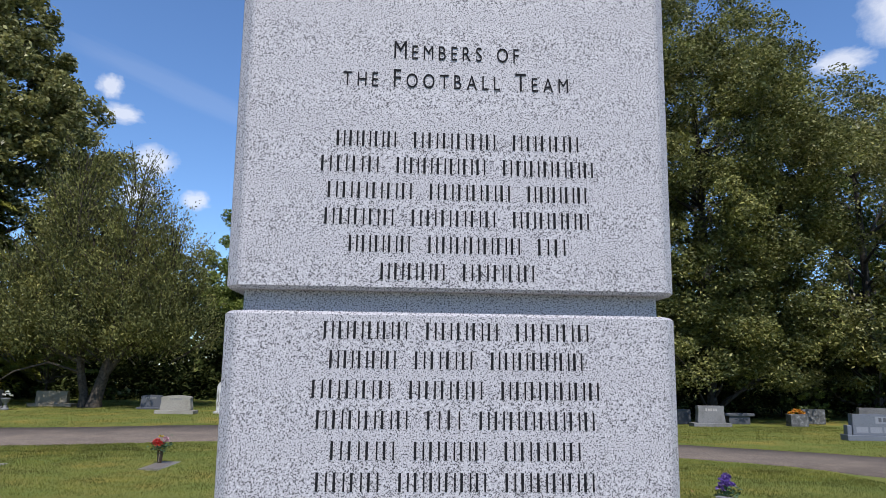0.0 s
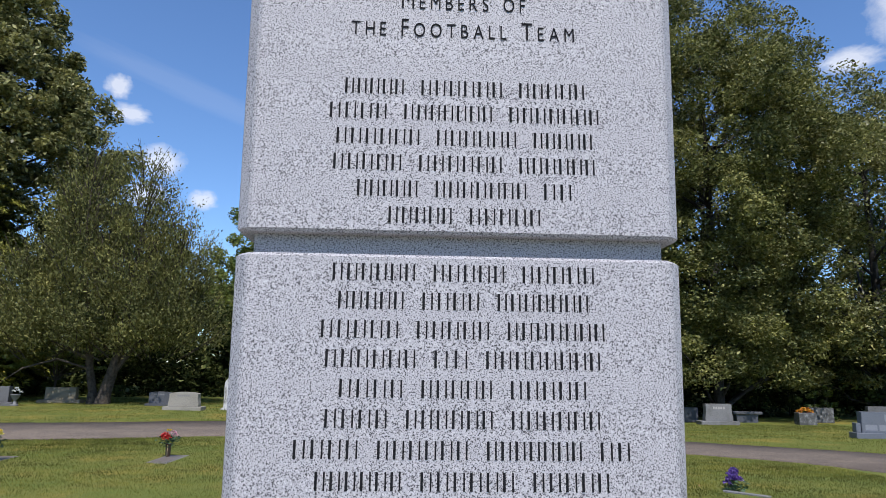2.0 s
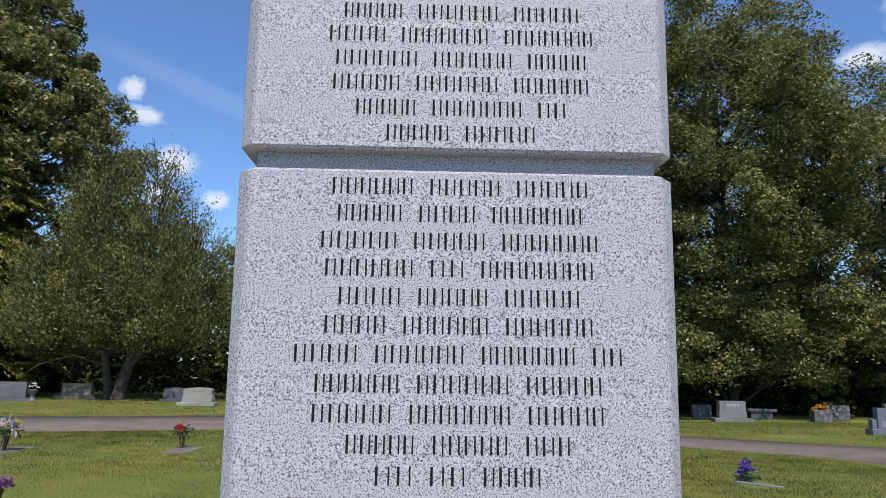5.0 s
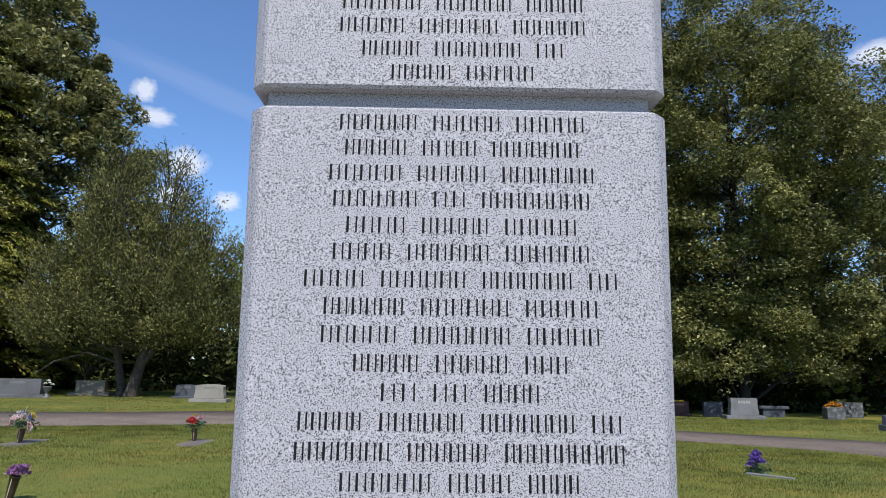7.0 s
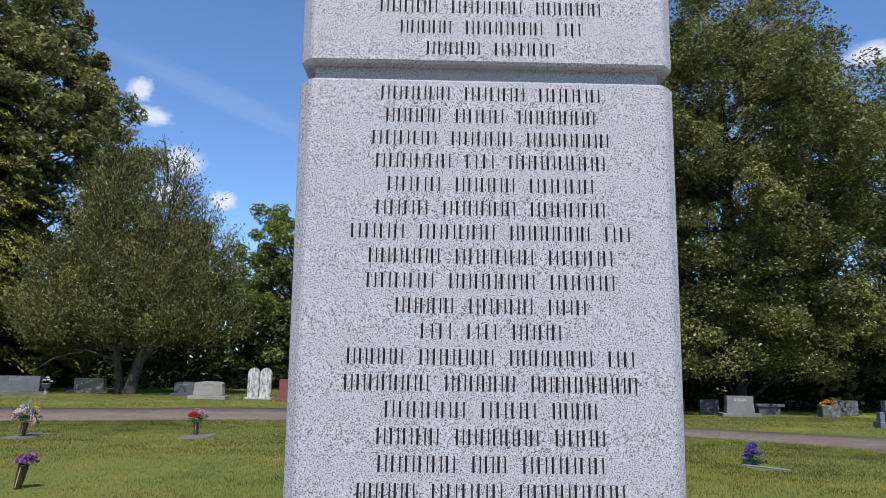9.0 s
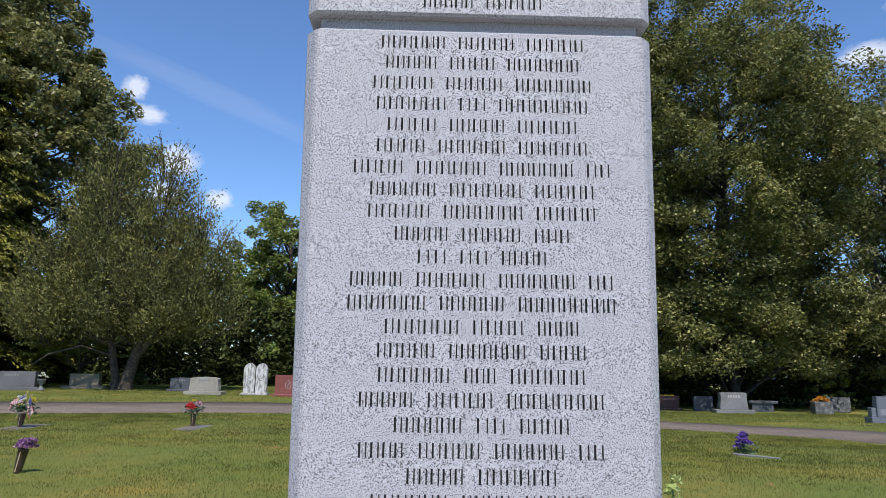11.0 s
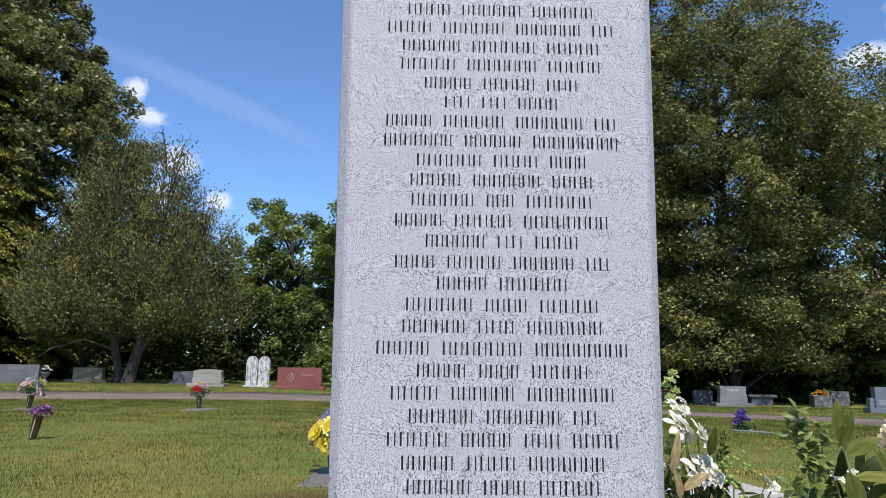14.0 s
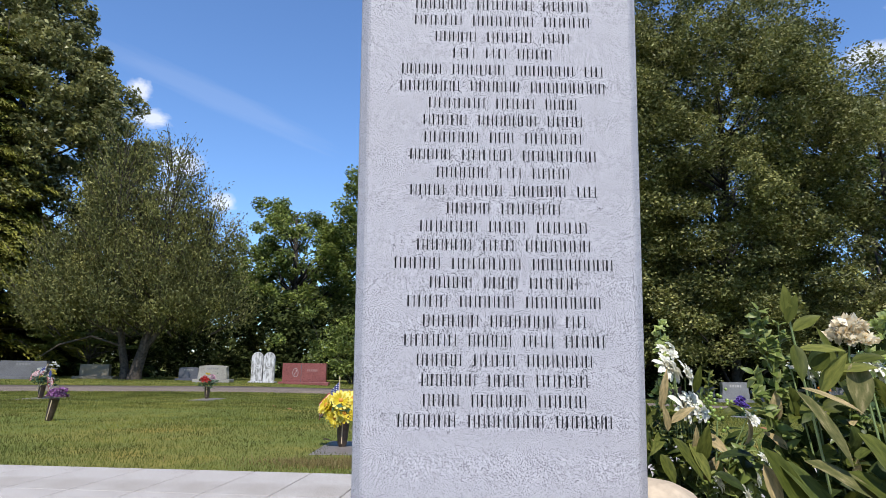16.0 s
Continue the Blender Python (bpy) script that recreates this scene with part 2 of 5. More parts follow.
def arrays(name, v, f, mat, parent=None, label="", smooth=False):
    """A mesh from numpy vertices (n,3) and faces (k, 3 or 4)."""
    me = bpy.data.meshes.new(name)
    v, f = np.asarray(v, np.float32), np.asarray(f, np.int32)
    me.vertices.add(len(v))
    me.vertices.foreach_set("co", v.ravel())
    me.loops.add(f.size)
    me.loops.foreach_set("vertex_index", f.ravel())
    me.polygons.add(len(f))
    me.polygons.foreach_set("loop_start", np.arange(0, f.size, f.shape[1], dtype=np.int32))
    me.update(calc_edges=True)
    me.validate()
    return link_mesh(name, me, mat, parent, label, smooth)


def box(sx, sy, sz, at=(0, 0, 0), bevel=0.0, taper=(1, 1), segments=2):
    """A box standing on at, its top scaled by taper."""
    bm = bmesh.new()
    bmesh.ops.create_cube(bm, size=1)
    for v in bm.verts:
        k = taper if v.co.z > 0 else (1, 1)
        v.co = Vector((v.co.x * sx * k[0] + at[0], v.co.y * sy * k[1] + at[1], (v.co.z + 0.5) * sz + at[2]))
    if bevel:
        bmesh.ops.bevel(bm, geom=bm.edges[:], offset=bevel, segments=segments, affect="EDGES", profile=0.5)
    return bm


def lathe(profile, sides=16, at=(0, 0, 0)):
    """A turned form from (radius, height) pairs."""
    bm = bmesh.new()
    rings = []
    for r, z in profile:
        rings.append([bm.verts.new((at[0] + r * math.cos(2 * math.pi * i / sides), at[1] + r * math.sin(2 * math.pi * i / sides), at[2] + z)) for i in range(sides)])
    for a, b in zip(rings, rings[1:]):
        for i in range(sides):
            bm.faces.new((a[i], a[(i + 1) % sides], b[(i + 1) % sides], b[i]))
    bm.faces.new(rings[0][::-1])
    bm.faces.new(rings[-1])
    return bm


def outline_slab(pts, depth, bevel=0.0):
    """An outline in x, z swept along y by depth, centred on y = 0."""
    bm = bmesh.new()
    a = [bm.verts.new((x, -depth / 2, z)) for x, z in pts]
    b = [bm.verts.new((x, depth / 2, z)) for x, z in pts]
    n = len(pts)
    bm.faces.new(a)
    bm.faces.new(b[::-1])
    for i in range(n):
        bm.faces.new((a[(i + 1) % n], a[i], b[i], b[(i + 1) % n]))
    bmesh.ops.recalc_face_normals(bm, faces=bm.faces[:])
    if bevel:
        bmesh.ops.bevel(bm, geom=[e for e in bm.edges if abs(e.verts[0].co.y - e.verts[1].co.y) < 1e-6], offset=bevel, segments=2, affect="EDGES")
    return bm


def tubes(paths, sides=6):
    """Vertices and faces of tapered tubes; each path is a list of (point, radius)."""
    vs, fs = [], []
    for path in paths:
        base = len(vs)
        for k, (p, r) in enumerate(path):
            p = Vector(p)
            q = Vector(path[min(k + 1, len(path) - 1)][0]) - Vector(path[max(k - 1, 0)][0])
            q.normalize()
            a = q.orthogonal().normalized() if abs(q.z) < 0.9 else (Vector((1, 0, 0)) - q * q.x).normalized()
            b = q.cross(a)
            for i in range(sides):
                t = 2 * math.pi * i / sides
                vs.append(p + (a * math.cos(t) + b * math.sin(t)) * r)
        for k in range(len(path) - 1):
            for i in range(sides):
                s, e = base + k * sides + i, base + k * sides + (i + 1) % sides
                fs.append((s, e, e + sides, s + sides))
    return np.array([tuple(v) for v in vs]), np.array(fs)


def leaf_cards(pos, length, width, rng, up=0.6, lean=None, droop=0.0):
    """Small folded leaves, four corners each, at pos (n,3)."""
    n = len(pos)
    if lean is None:
        d = rng.normal(size=(n, 3))
        d[:, 2] = d[:, 2] * 0.6 - droop
    else:
        d = lean + rng.normal(size=(n, 3)) * 0.45
    d /= np.linalg.norm(d, axis=1)[:, None] + 1e-9
    nor = rng.normal(size=(n, 3))
    nor[:, 2] += up * 2.5
    s = np.cross(d, nor)
    s /= np.linalg.norm(s, axis=1)[:, None] + 1e-9
    nn = np.cross(s, d)
    k = rng.uniform(0.65, 1.3, (n, 1))
    L, W = length * k, width * k
    v = np.empty((n, 4, 3))
    v[:, 0] = pos - d * L * 0.5
    v[:, 1] = pos + s * W * 0.5 + nn * W * 0.18
    v[:, 2] = pos + d * L * 0.5
    v[:, 3] = pos - s * W * 0.5 + nn * W * 0.18
    return v.reshape(-1, 3), np.arange(n * 4).reshape(n, 4)


def in_clumps(centres, radius, per, rng, flat=0.6):
    """Points scattered in clumps, denser towards their skins."""
    c = np.repeat(centres, per, axis=0)
    r = np.repeat(radius, per)[:, None]
    d = rng.normal(size=(len(c), 3))
    d /= np.linalg.norm(d, axis=1)[:, None]
    d[:, 2] *= flat
    return c + d * r * rng.uniform(0.15, 1.0, (len(c), 1)) ** 0.5


# ---- ground, road, pavement ----
def smooth(t):
    t = min(max(t, 0.0), 1.0)
    return t * t * (3 - 2 * t)


def lie(x, y):
    """Height of the lawn: level, but falling gently to the right."""
    return -0.88 * smooth((x + 8) / 20) * min(max((y - 8) / 26, 0.0), 1.0)


bm = bmesh.new()
bmesh.ops.create_grid(bm, x_segments=150, y_segments=150, size=1)
for v in bm.verts:
    k = 1.0 + 60.0 * (max(abs(v.co.x), abs(v.co.y)) ** 6)
    v.co = Vector((v.co.x * 40 * k, v.co.y * 40 * k + 10, 0))
    v.co.z = lie(v.co.x, v.co.y) - 0.012
    if v.co.y > 4.5:
        v.co.z += 0.018 * noise.noise(Vector((v.co.x * 0.35, v.co.y * 0.35, 0)))
ground = tagged(part("ground", bm, LAWN, smooth=True), "green mown cemetery lawn with dry brownish patches", "lawn", kind="structure")


ROAD = [(-60, 6), (-40, 13.0), (-25, 16.6), (-14, 17.7), (-10.4, 18.2), (-8.4, 18.6), (-5.4, 19.6), (0, 20.5), (4.3, 20.2), (7.9, 18.3), (10.4, 16.3), (11.7, 13.8), (13.6, 9.6), (16, 4), (18, -6), (19, -40)]


def road_sheet():
    mid = ROAD
    pts = []
    for i in range(len(mid) - 1):
        p0, p1, p2, p3 = [Vector(mid[min(max(j, 0), len(mid) - 1)]) for j in (i - 1, i, i + 1, i + 2)]
        for k in range(8):
            t = k / 8
            pts.append(0.5 * ((2 * p1) + (p2 - p0) * t + (2 * p0 - 5 * p1 + 4 * p2 - p3) * t * t + (3 * p1 - p0 - 3 * p2 + p3) * t ** 3))
    bm = bmesh.new()
    prev = None
    for i, p in enumerate(pts):
        d = (pts[min(i + 1, len(pts) - 1)] - pts[max(i - 1, 0)]).normalized()
        n = Vector((-d.y, d.x))
        w = 2.25 + 0.05 * math.sin(i * 1.7)
        row = [bm.verts.new((*(p + n * o), z + lie(*(p + n * o)))) for o, z in ((w, -0.06), (w, 0.012), (0, 0.03), (-w, 0.012), (-w, -0.06))]
        if prev:
            for a, b, c, e in zip(prev, prev[1:], row[1:], row):
                bm.faces.new((a, b, c, e))
        prev = row
    bmesh.ops.recalc_face_normals(bm, faces=bm.faces[:])
    return bm


tagged(part("road", road_sheet(), ASPHALT, smooth=True), "narrow worn grey asphalt cemetery lane", "road", kind="structure")


# ---- trees ----
def limb(a, b, r0, r1, rng, sag=0.0, n=5):
    a, b = Vector(a), Vector(b)
    out = []
    for i in range(n + 1):
        t = i / n
        p = a.lerp(b, t) + Vector((rng.normal(), rng.normal(), rng.normal())) * (0.05 * (b - a).length * math.sin(math.pi * t)) + Vector((0, 0, sag * math.sin(math.pi * t)))
        out.append((p, r0 + (r1 - r0) * t))
    return out


def broadleaf(at, height, radius, base, leaf, mat, label, seed, clumps=330, per=210, bark=None, trunk_r=0.35, top_flat=1.0, size=0.75, length=0.26, point=0.0, skirt=0.15, hang=0):
    """A broad-crowned tree: trunk, limbs and a crown of leaf clumps with gaps."""
    rng = np.random.default_rng(seed)
    tree = tagged(new("tree"), label, "tree")
    tree.location = at
    hc, hh = (height + base) / 2, (height - base) / 2
    cs, rs = [], []
    while len(cs) < clumps:
        d = rng.normal(size=3)
        d /= np.linalg.norm(d)
        lump = 0.84 + 0.26 * noise.noise(Vector((d[0] * 1.9 + seed, d[1] * 1.9, d[2] * 1.9))) + 0.16 * noise.noise(Vector((d[0] * 5 + seed, d[1] * 5, d[2] * 5)))
        k = lump * rng.uniform(0.45, 1.0) ** 0.5
        z = d[2] * hh * k
        wide = radius * k * (1.0 if d[2] > 0 else 1.0 - skirt * d[2])
        if d[2] > 0:
            wide *= top_flat * (1.0 - point * d[2])
        cs.append((d[0] * wide, d[1] * wide, hc + z))
        rs.append(size * rng.uniform(0.6, 1.35))
    for i in range(hang):   # low boughs round the foot of the crown
        a, r = rng.uniform(0, 2 * math.pi), radius * rng.uniform(0.3, 0.85)
        cs.append((r * math.cos(a), r * math.sin(a) * 0.7, rng.uniform(1.9, 6.5)))
        rs.append(size * rng.uniform(0.5, 1.0))
    cs, rs = np.array(cs), np.array(rs)
    pts = in_clumps(cs, rs, per, rng, 0.75)
    v, f = leaf_cards(pts, length, length * 0.5, rng, 0.5, droop=0.25)
    arrays("crown", v, f, mat, tree)
    paths = [[((0, 0, -0.1), trunk_r * 1.5), ((0.02, 0, 0.35), trunk_r * 1.05), ((0.05, 0.05, base), trunk_r * 0.9), ((0.1, 0, hc), trunk_r * 0.6), ((0, 0.1, height * 0.86), 0.05)]]
    for i in rng.choice(len(cs), 46, replace=False):
        c = cs[i]
        z0 = max(base * 0.8, c[2] - 0.55 * math.hypot(c[0], c[1]) - 1.0) if c[2] > base else base * 0.75
        z0 = min(z0, height * 0.8)
        paths.append(limb((0.05, 0.02, z0), c, trunk_r * 0.32, 0.02, rng, 0.2))
    v, f = tubes(paths)
    arrays("trunk", v, f, bark or BARK_DARK, tree, smooth=True)
    return tree


def cedar(at, seed):
    """Feathery tree on two leaning trunks, thin and twiggy towards the top."""
    rng = np.random.default_rng(seed)
    tree = tagged(new("tree"), "feathery olive-green cedar on two leaning grey trunks", "tree")
    tree.location = at
    stems = [[((-0.22, 0, -0.1), 0.30), ((-0.24, 0, 0.5), 0.20), ((-0.5, 0, 1.6), 0.175), ((-0.7, 0.1, 3.2), 0.15), ((-1.1, 0, 5.4), 0.10), ((-1.3, 0, 8.2), 0.05), ((-1.2, 0, 11.4), 0.015)],
             [((0.20, 0, -0.1), 0.42), ((0.26, 0, 0.35), 0.30), ((0.50, 0, 1.3), 0.25), ((0.70, 0, 2.2), 0.21), ((1.0, 0, 5.4), 0.12), ((1.3, 0, 8.4), 0.06), ((1.5, 0, 11.0), 0.015)],
             [((0.55, 0, 1.3), 0.15), ((1.3, 0.1, 2.5), 0.12), ((2.6, 0.1, 4.6), 0.08), ((3.3, 0, 7.8), 0.02)],
             [((-0.45, 0, 1.9), 0.11), ((-2.0, -0.2, 2.6), 0.08), ((-3.6, 0, 4.4), 0.05), ((-3.9, 0, 6.4), 0.02)],
             [((-0.5, -0.1, 1.5), 0.06), ((-1.6, -0.6, 1.9), 0.05), ((-2.9, -0.8, 1.5), 0.035), ((-3.7, -0.9, 0.9), 0.012)]]
    for k in range(16):
        x, top = -1.5 + 0.22 * k, 9.2 + 1.6 * math.sin(2.3 * k)
        stems.append([((x * 0.6, 0.2 * math.sin(k), 5.0), 0.045), ((x, 0.3 * math.sin(k), 7.4), 0.03), ((x * 1.25, 0.4 * math.sin(k), top), 0.008)])
    axes = [Vector((-1.3, 0, 0)), Vector((1.2, 0, 0)), Vector((3.0, 0, 0)), Vector((-3.5, 0, 0))]
    pts, lean, paths = [], [], [list(s) for s in stems]
    for k in range(700):
        ax = axes[rng.choice(4, p=(0.28, 0.32, 0.22, 0.18))]
        top = (11.6, 10.9, 8.3, 6.6)[axes.index(ax)]
        z = 2.75 + (top - 2.75) * rng.uniform(0, 1) ** 1.25
        h = (z - 1.9) / (top - 1.9)
        w = 2.5 * (1 - h) ** 0.75 + 0.35
        a = rng.uniform(0, 2 * math.pi)
        r = w * rng.uniform(0.25, 1.0) ** 0.6
        cx, cy = ax.x * (0.55 + 0.45 * min(1, z / 5)) + r * math.cos(a), ax.y + r * math.sin(a)
        out = np.array((math.cos(a) * 0.75, math.sin(a) * 0.75, 0.75 + 0.8 * h))
        n = int(225 * (1.0 - 0.84 * h))
        t = rng.uniform(-0.6, 0.8, (n, 1))
        pts.append(np.array((cx, cy, z)) + out * t * 0.9 + rng.normal(size=(n, 3)) * (0.25 - 0.08 * h))
        lean.append(np.repeat(out[None], n, 0))
        if k % 2 == 0:
            e = np.array((cx, cy, z)) + out * 0.8
            paths.append([((cx - out[0] * r * 0.8, cy - out[1] * r * 0.8, z - 0.9), 0.03), ((cx, cy, z), 0.018), (tuple(e), 0.006)])
    v, f = leaf_cards(np.concatenate(pts), 0.145, 0.06, rng, 0.4, np.concatenate(lean) * 0.55)
    arrays("crown", v, f, LEAF_CEDAR, tree)
    v, f = tubes(paths)
    arrays("trunk", v, f, BARK, tree, smooth=True)
    return tree


def conifer(at, height, radius, seed):
    """Tiers of drooping boughs."""
    rng = np.random.default_rng(seed)
    tree = tagged(new("tree"), "tall dark conifer with drooping yellow-green boughs", "tree")
    tree.location = at
    pts, lean, paths = [], [], [[((0, 0, -0.1), 0.4), ((0, 0, height * 0.5), 0.22), ((0, 0, height), 0.02)]]
    z = 1.2
    while z < height - 0.4:
        w = radius * (1 - z / height) ** 0.8 + 0.25
        for i in range(9):
            a = rng.uniform(0, 2 * math.pi)
            L = w * rng.uniform(0.75, 1.1)
            d = np.array((math.cos(a), math.sin(a), 0))
            n = int(90 + 95 * L)
            t = rng.uniform(0.1, 1, (n, 1)) ** 0.7
            side = np.array((-d[1], d[0], 0))
            p = np.array((0, 0, z)) + d * L * t + side * rng.normal(size=(n, 1)) * 0.28 * L * 0.35 + np.array((0, 0, 1)) * (0.10 * L - 0.36 * L * t ** 2 + rng.normal(size=(n, 1)) * 0.07)
            pts.append(p)
            lean.append(np.repeat((d + np.array((0, 0, -0.5)))[None], n, 0))
            paths.append([((0, 0, z), 0.05), (tuple(d * L * 0.6 + np.array((0, 0, z))), 0.025), (tuple(d * L + np.array((0, 0, z - 0.24 * L))), 0.008)])
        z += 0.62
    v, f = leaf_cards(np.concatenate(pts), 0.26, 0.09, rng, 0.6, np.concatenate(lean))
    arrays("crown", v, f, LEAF_SPRUCE, tree)
    v, f = tubes(paths, 5)
    arrays("trunk", v, f, BARK_DARK, tree, smooth=True)
    return tree


def layered_tree(at, seed):
    """A small tree of flat, level sprays, one tier above another."""
    rng = np.random.default_rng(seed)
    tree = tagged(new("tree"), "small spreading tree with level sprays of yellow-green leaves", "tree")
    tree.location = at
    cs = np.c_[rng.uniform(-2.3, 2.3, 46), rng.uniform(-1.2, 0.9, 46), 1.75 + 0.4 * rng.integers(0, 3, 46) + rng.normal(size=46) * 0.06]
    cs[:, 2] -= 0.05 * cs[:, 0] ** 2
    v, f = leaf_cards(in_clumps(cs, rng.uniform(0.35, 0.7, 46), 150, rng, 0.16), 0.13, 0.075, rng, 1.2)
    arrays("crown", v, f, LEAF_FRESH, tree)
    v, f = tubes([[((0, 0, -0.1), 0.07), ((0.1, 0, 1.0), 0.05), ((0.0, 0, 2.3), 0.02)]] + [limb((0.05, 0, 0.9), c, 0.03, 0.006, rng) for c in cs[::3]], 5)
    arrays("trunk", v, f, BARK, tree, smooth=True)
    return tree


def shrub(at, r, h, mat, label, seed, clumps=36, per=120, length=0.16):
    rng = np.random.default_rng(seed)
    thing = tagged(new("shrub"), label, "shrub")
    thing.location = at
    cs = rng.normal(size=(clumps, 3)) * np.array((r * 0.5, r * 0.4, h * 0.28)) + np.array((0, 0, h * 0.5))
    cs[:, 2] = np.clip(cs[:, 2], 0.15, h)
    v, f = leaf_cards(in_clumps(cs, rng.uniform(0.22, 0.5, clumps) * max(r, 0.8) * 0.6, per, rng, 0.7), length, length * 0.5, rng, 0.5)
    arrays("crown", v, f, mat, thing)
    v, f = tubes([limb((0, 0, -0.05), c, 0.03, 0.006, rng) for c in cs[:12]], 5)
    arrays("branch_work", v, f, BARK_DARK, thing)
    return thing


broadleaf((-25.6, 38.5, 0), 26.5, 9.4, 2.6, 0.2, LEAF_OLIVE, "huge broad-crowned tree with coarse olive leaves", 3, 640, 200, size=0.9, length=0.32, point=0.62)
conifer((-23.6, 33.5, 0), 19.5, 6.0, 5)
cedar((-13.75, 30.3, 0), 7)
broadleaf((-9.8, 46, 0), 13.4, 5.2, 1.2, 0.2, LEAF_BRIGHT, "rounded tree with yellowish-green leaves", 11, 190, 190, size=0.8)
broadleaf((-3.0, 45, 0), 17.0, 4.8, 1.5, 0.2, LEAF_BRIGHT, "tall slender tree with fresh green leaves", 12, 260, 190, size=0.8)
broadleaf((4.5, 43, 0), 15, 6.0, 1.5, 0.2, LEAF_OAK, "dense dark green tree", 13, 130, 120, size=0.9)
broadleaf((17.6, 37.6, -0.9), 27.9, 9.2, 0.5, 0.2, LEAF_OAK, "large dense oak with dark green leaves", 14, 800, 280, size=1.08, top_flat=1.05, length=0.205, skirt=-0.08, hang=80)
broadleaf((11.6, 38.2, -0.9), 27.2, 6.0, 1.0, 0.2, LEAF_OAK, "tall dark green tree among others", 15, 420, 225, size=1.05, top_flat=1.2, length=0.22, skirt=0.15, hang=60)
broadleaf((29.2, 40.0, -0.9), 23.0, 9.6, 0.6, 0.2, LEAF_OLIVE, "broad tree with olive green leaves", 16, 540, 210, size=1.05, top_flat=1.1, length=0.24, skirt=0.3, hang=110)
broadleaf((38, 47, -0.9), 26, 7.5, 2.0, 0.2, LEAF_BRIGHT, "tall tree with sunlit green leaves", 17, 220, 150, size=1.0, length=0.34)
broadleaf((22, 48, -0.9), 22, 6.5, 1.0, 0.2, LEAF_OAK, "dark tree filling the wood's edge", 23, 160, 130, size=1.0, length=0.34)
broadleaf((-19, 44, 0), 12, 5.5, 1.0, 0.2, LEAF_OAK, "dark rounded tree in the wood's edge", 18, 170, 150, size=0.9)
broadleaf((-36, 40, 0), 22, 7.5, 1.0, 0.2, LEAF_OAK, "tall dark tree in the wood's edge", 19, 160, 150, size=1.0, length=0.34)
shrub((-3.6, 30.6, -0.15), 2.3, 3.4, LEAF_BRIGHT, "bright green shrub behind a red gravestone", 21, 60, 130)
layered_tree((-17.2, 33.2, 0), 22)

# added bush whose bright leaves stand for sunlit lawn seen under the crowns
shrub((23.6, 37.9, -0.95), 0.9, 1.9, LEAF_BRIGHT, "yellow-green bush added in place of a sunlit patch of far lawn", 24, 26, 90)

# far wood that closes the view, and its undergrowth
rng = np.random.default_rng(40)
cs, rs = [], []
for i in range(2000):
    x = rng.uniform(-75, 75) if i < 1600 else rng.uniform(8, 52)
    y = 54 + rng.uniform(0, 12)
    top = 8.0 + 3.0 * noise.noise(Vector((x * 0.08, 3, 0)))
    cs.append((x, y, lie(x, y) + rng.uniform(0.0, 1) * (top if i < 1600 else 4.5)))
    rs.append(rng.uniform(0.9, 1.7))
v, f = leaf_cards(in_clumps(np.array(cs), np.array(rs), 42, rng, 0.7), 0.58, 0.33, rng)
tagged(arrays("far_wood", v, f, LEAF_OAK), "dark green wood along the horizon", "woods", kind="stuff")
# undergrowth: its leaf colour carries the shade below the crowns
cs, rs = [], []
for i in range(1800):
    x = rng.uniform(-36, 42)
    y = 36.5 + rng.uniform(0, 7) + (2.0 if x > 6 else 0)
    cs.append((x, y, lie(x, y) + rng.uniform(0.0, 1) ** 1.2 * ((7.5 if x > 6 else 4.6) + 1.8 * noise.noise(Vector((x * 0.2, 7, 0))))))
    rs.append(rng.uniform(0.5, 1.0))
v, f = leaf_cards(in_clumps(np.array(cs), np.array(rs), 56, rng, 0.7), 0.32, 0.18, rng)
tagged(arrays("undergrowth", v, f, LEAF_SHADE), "tangled undergrowth below the trees, deep shade put into its leaf colour", "undergrowth", kind="stuff")

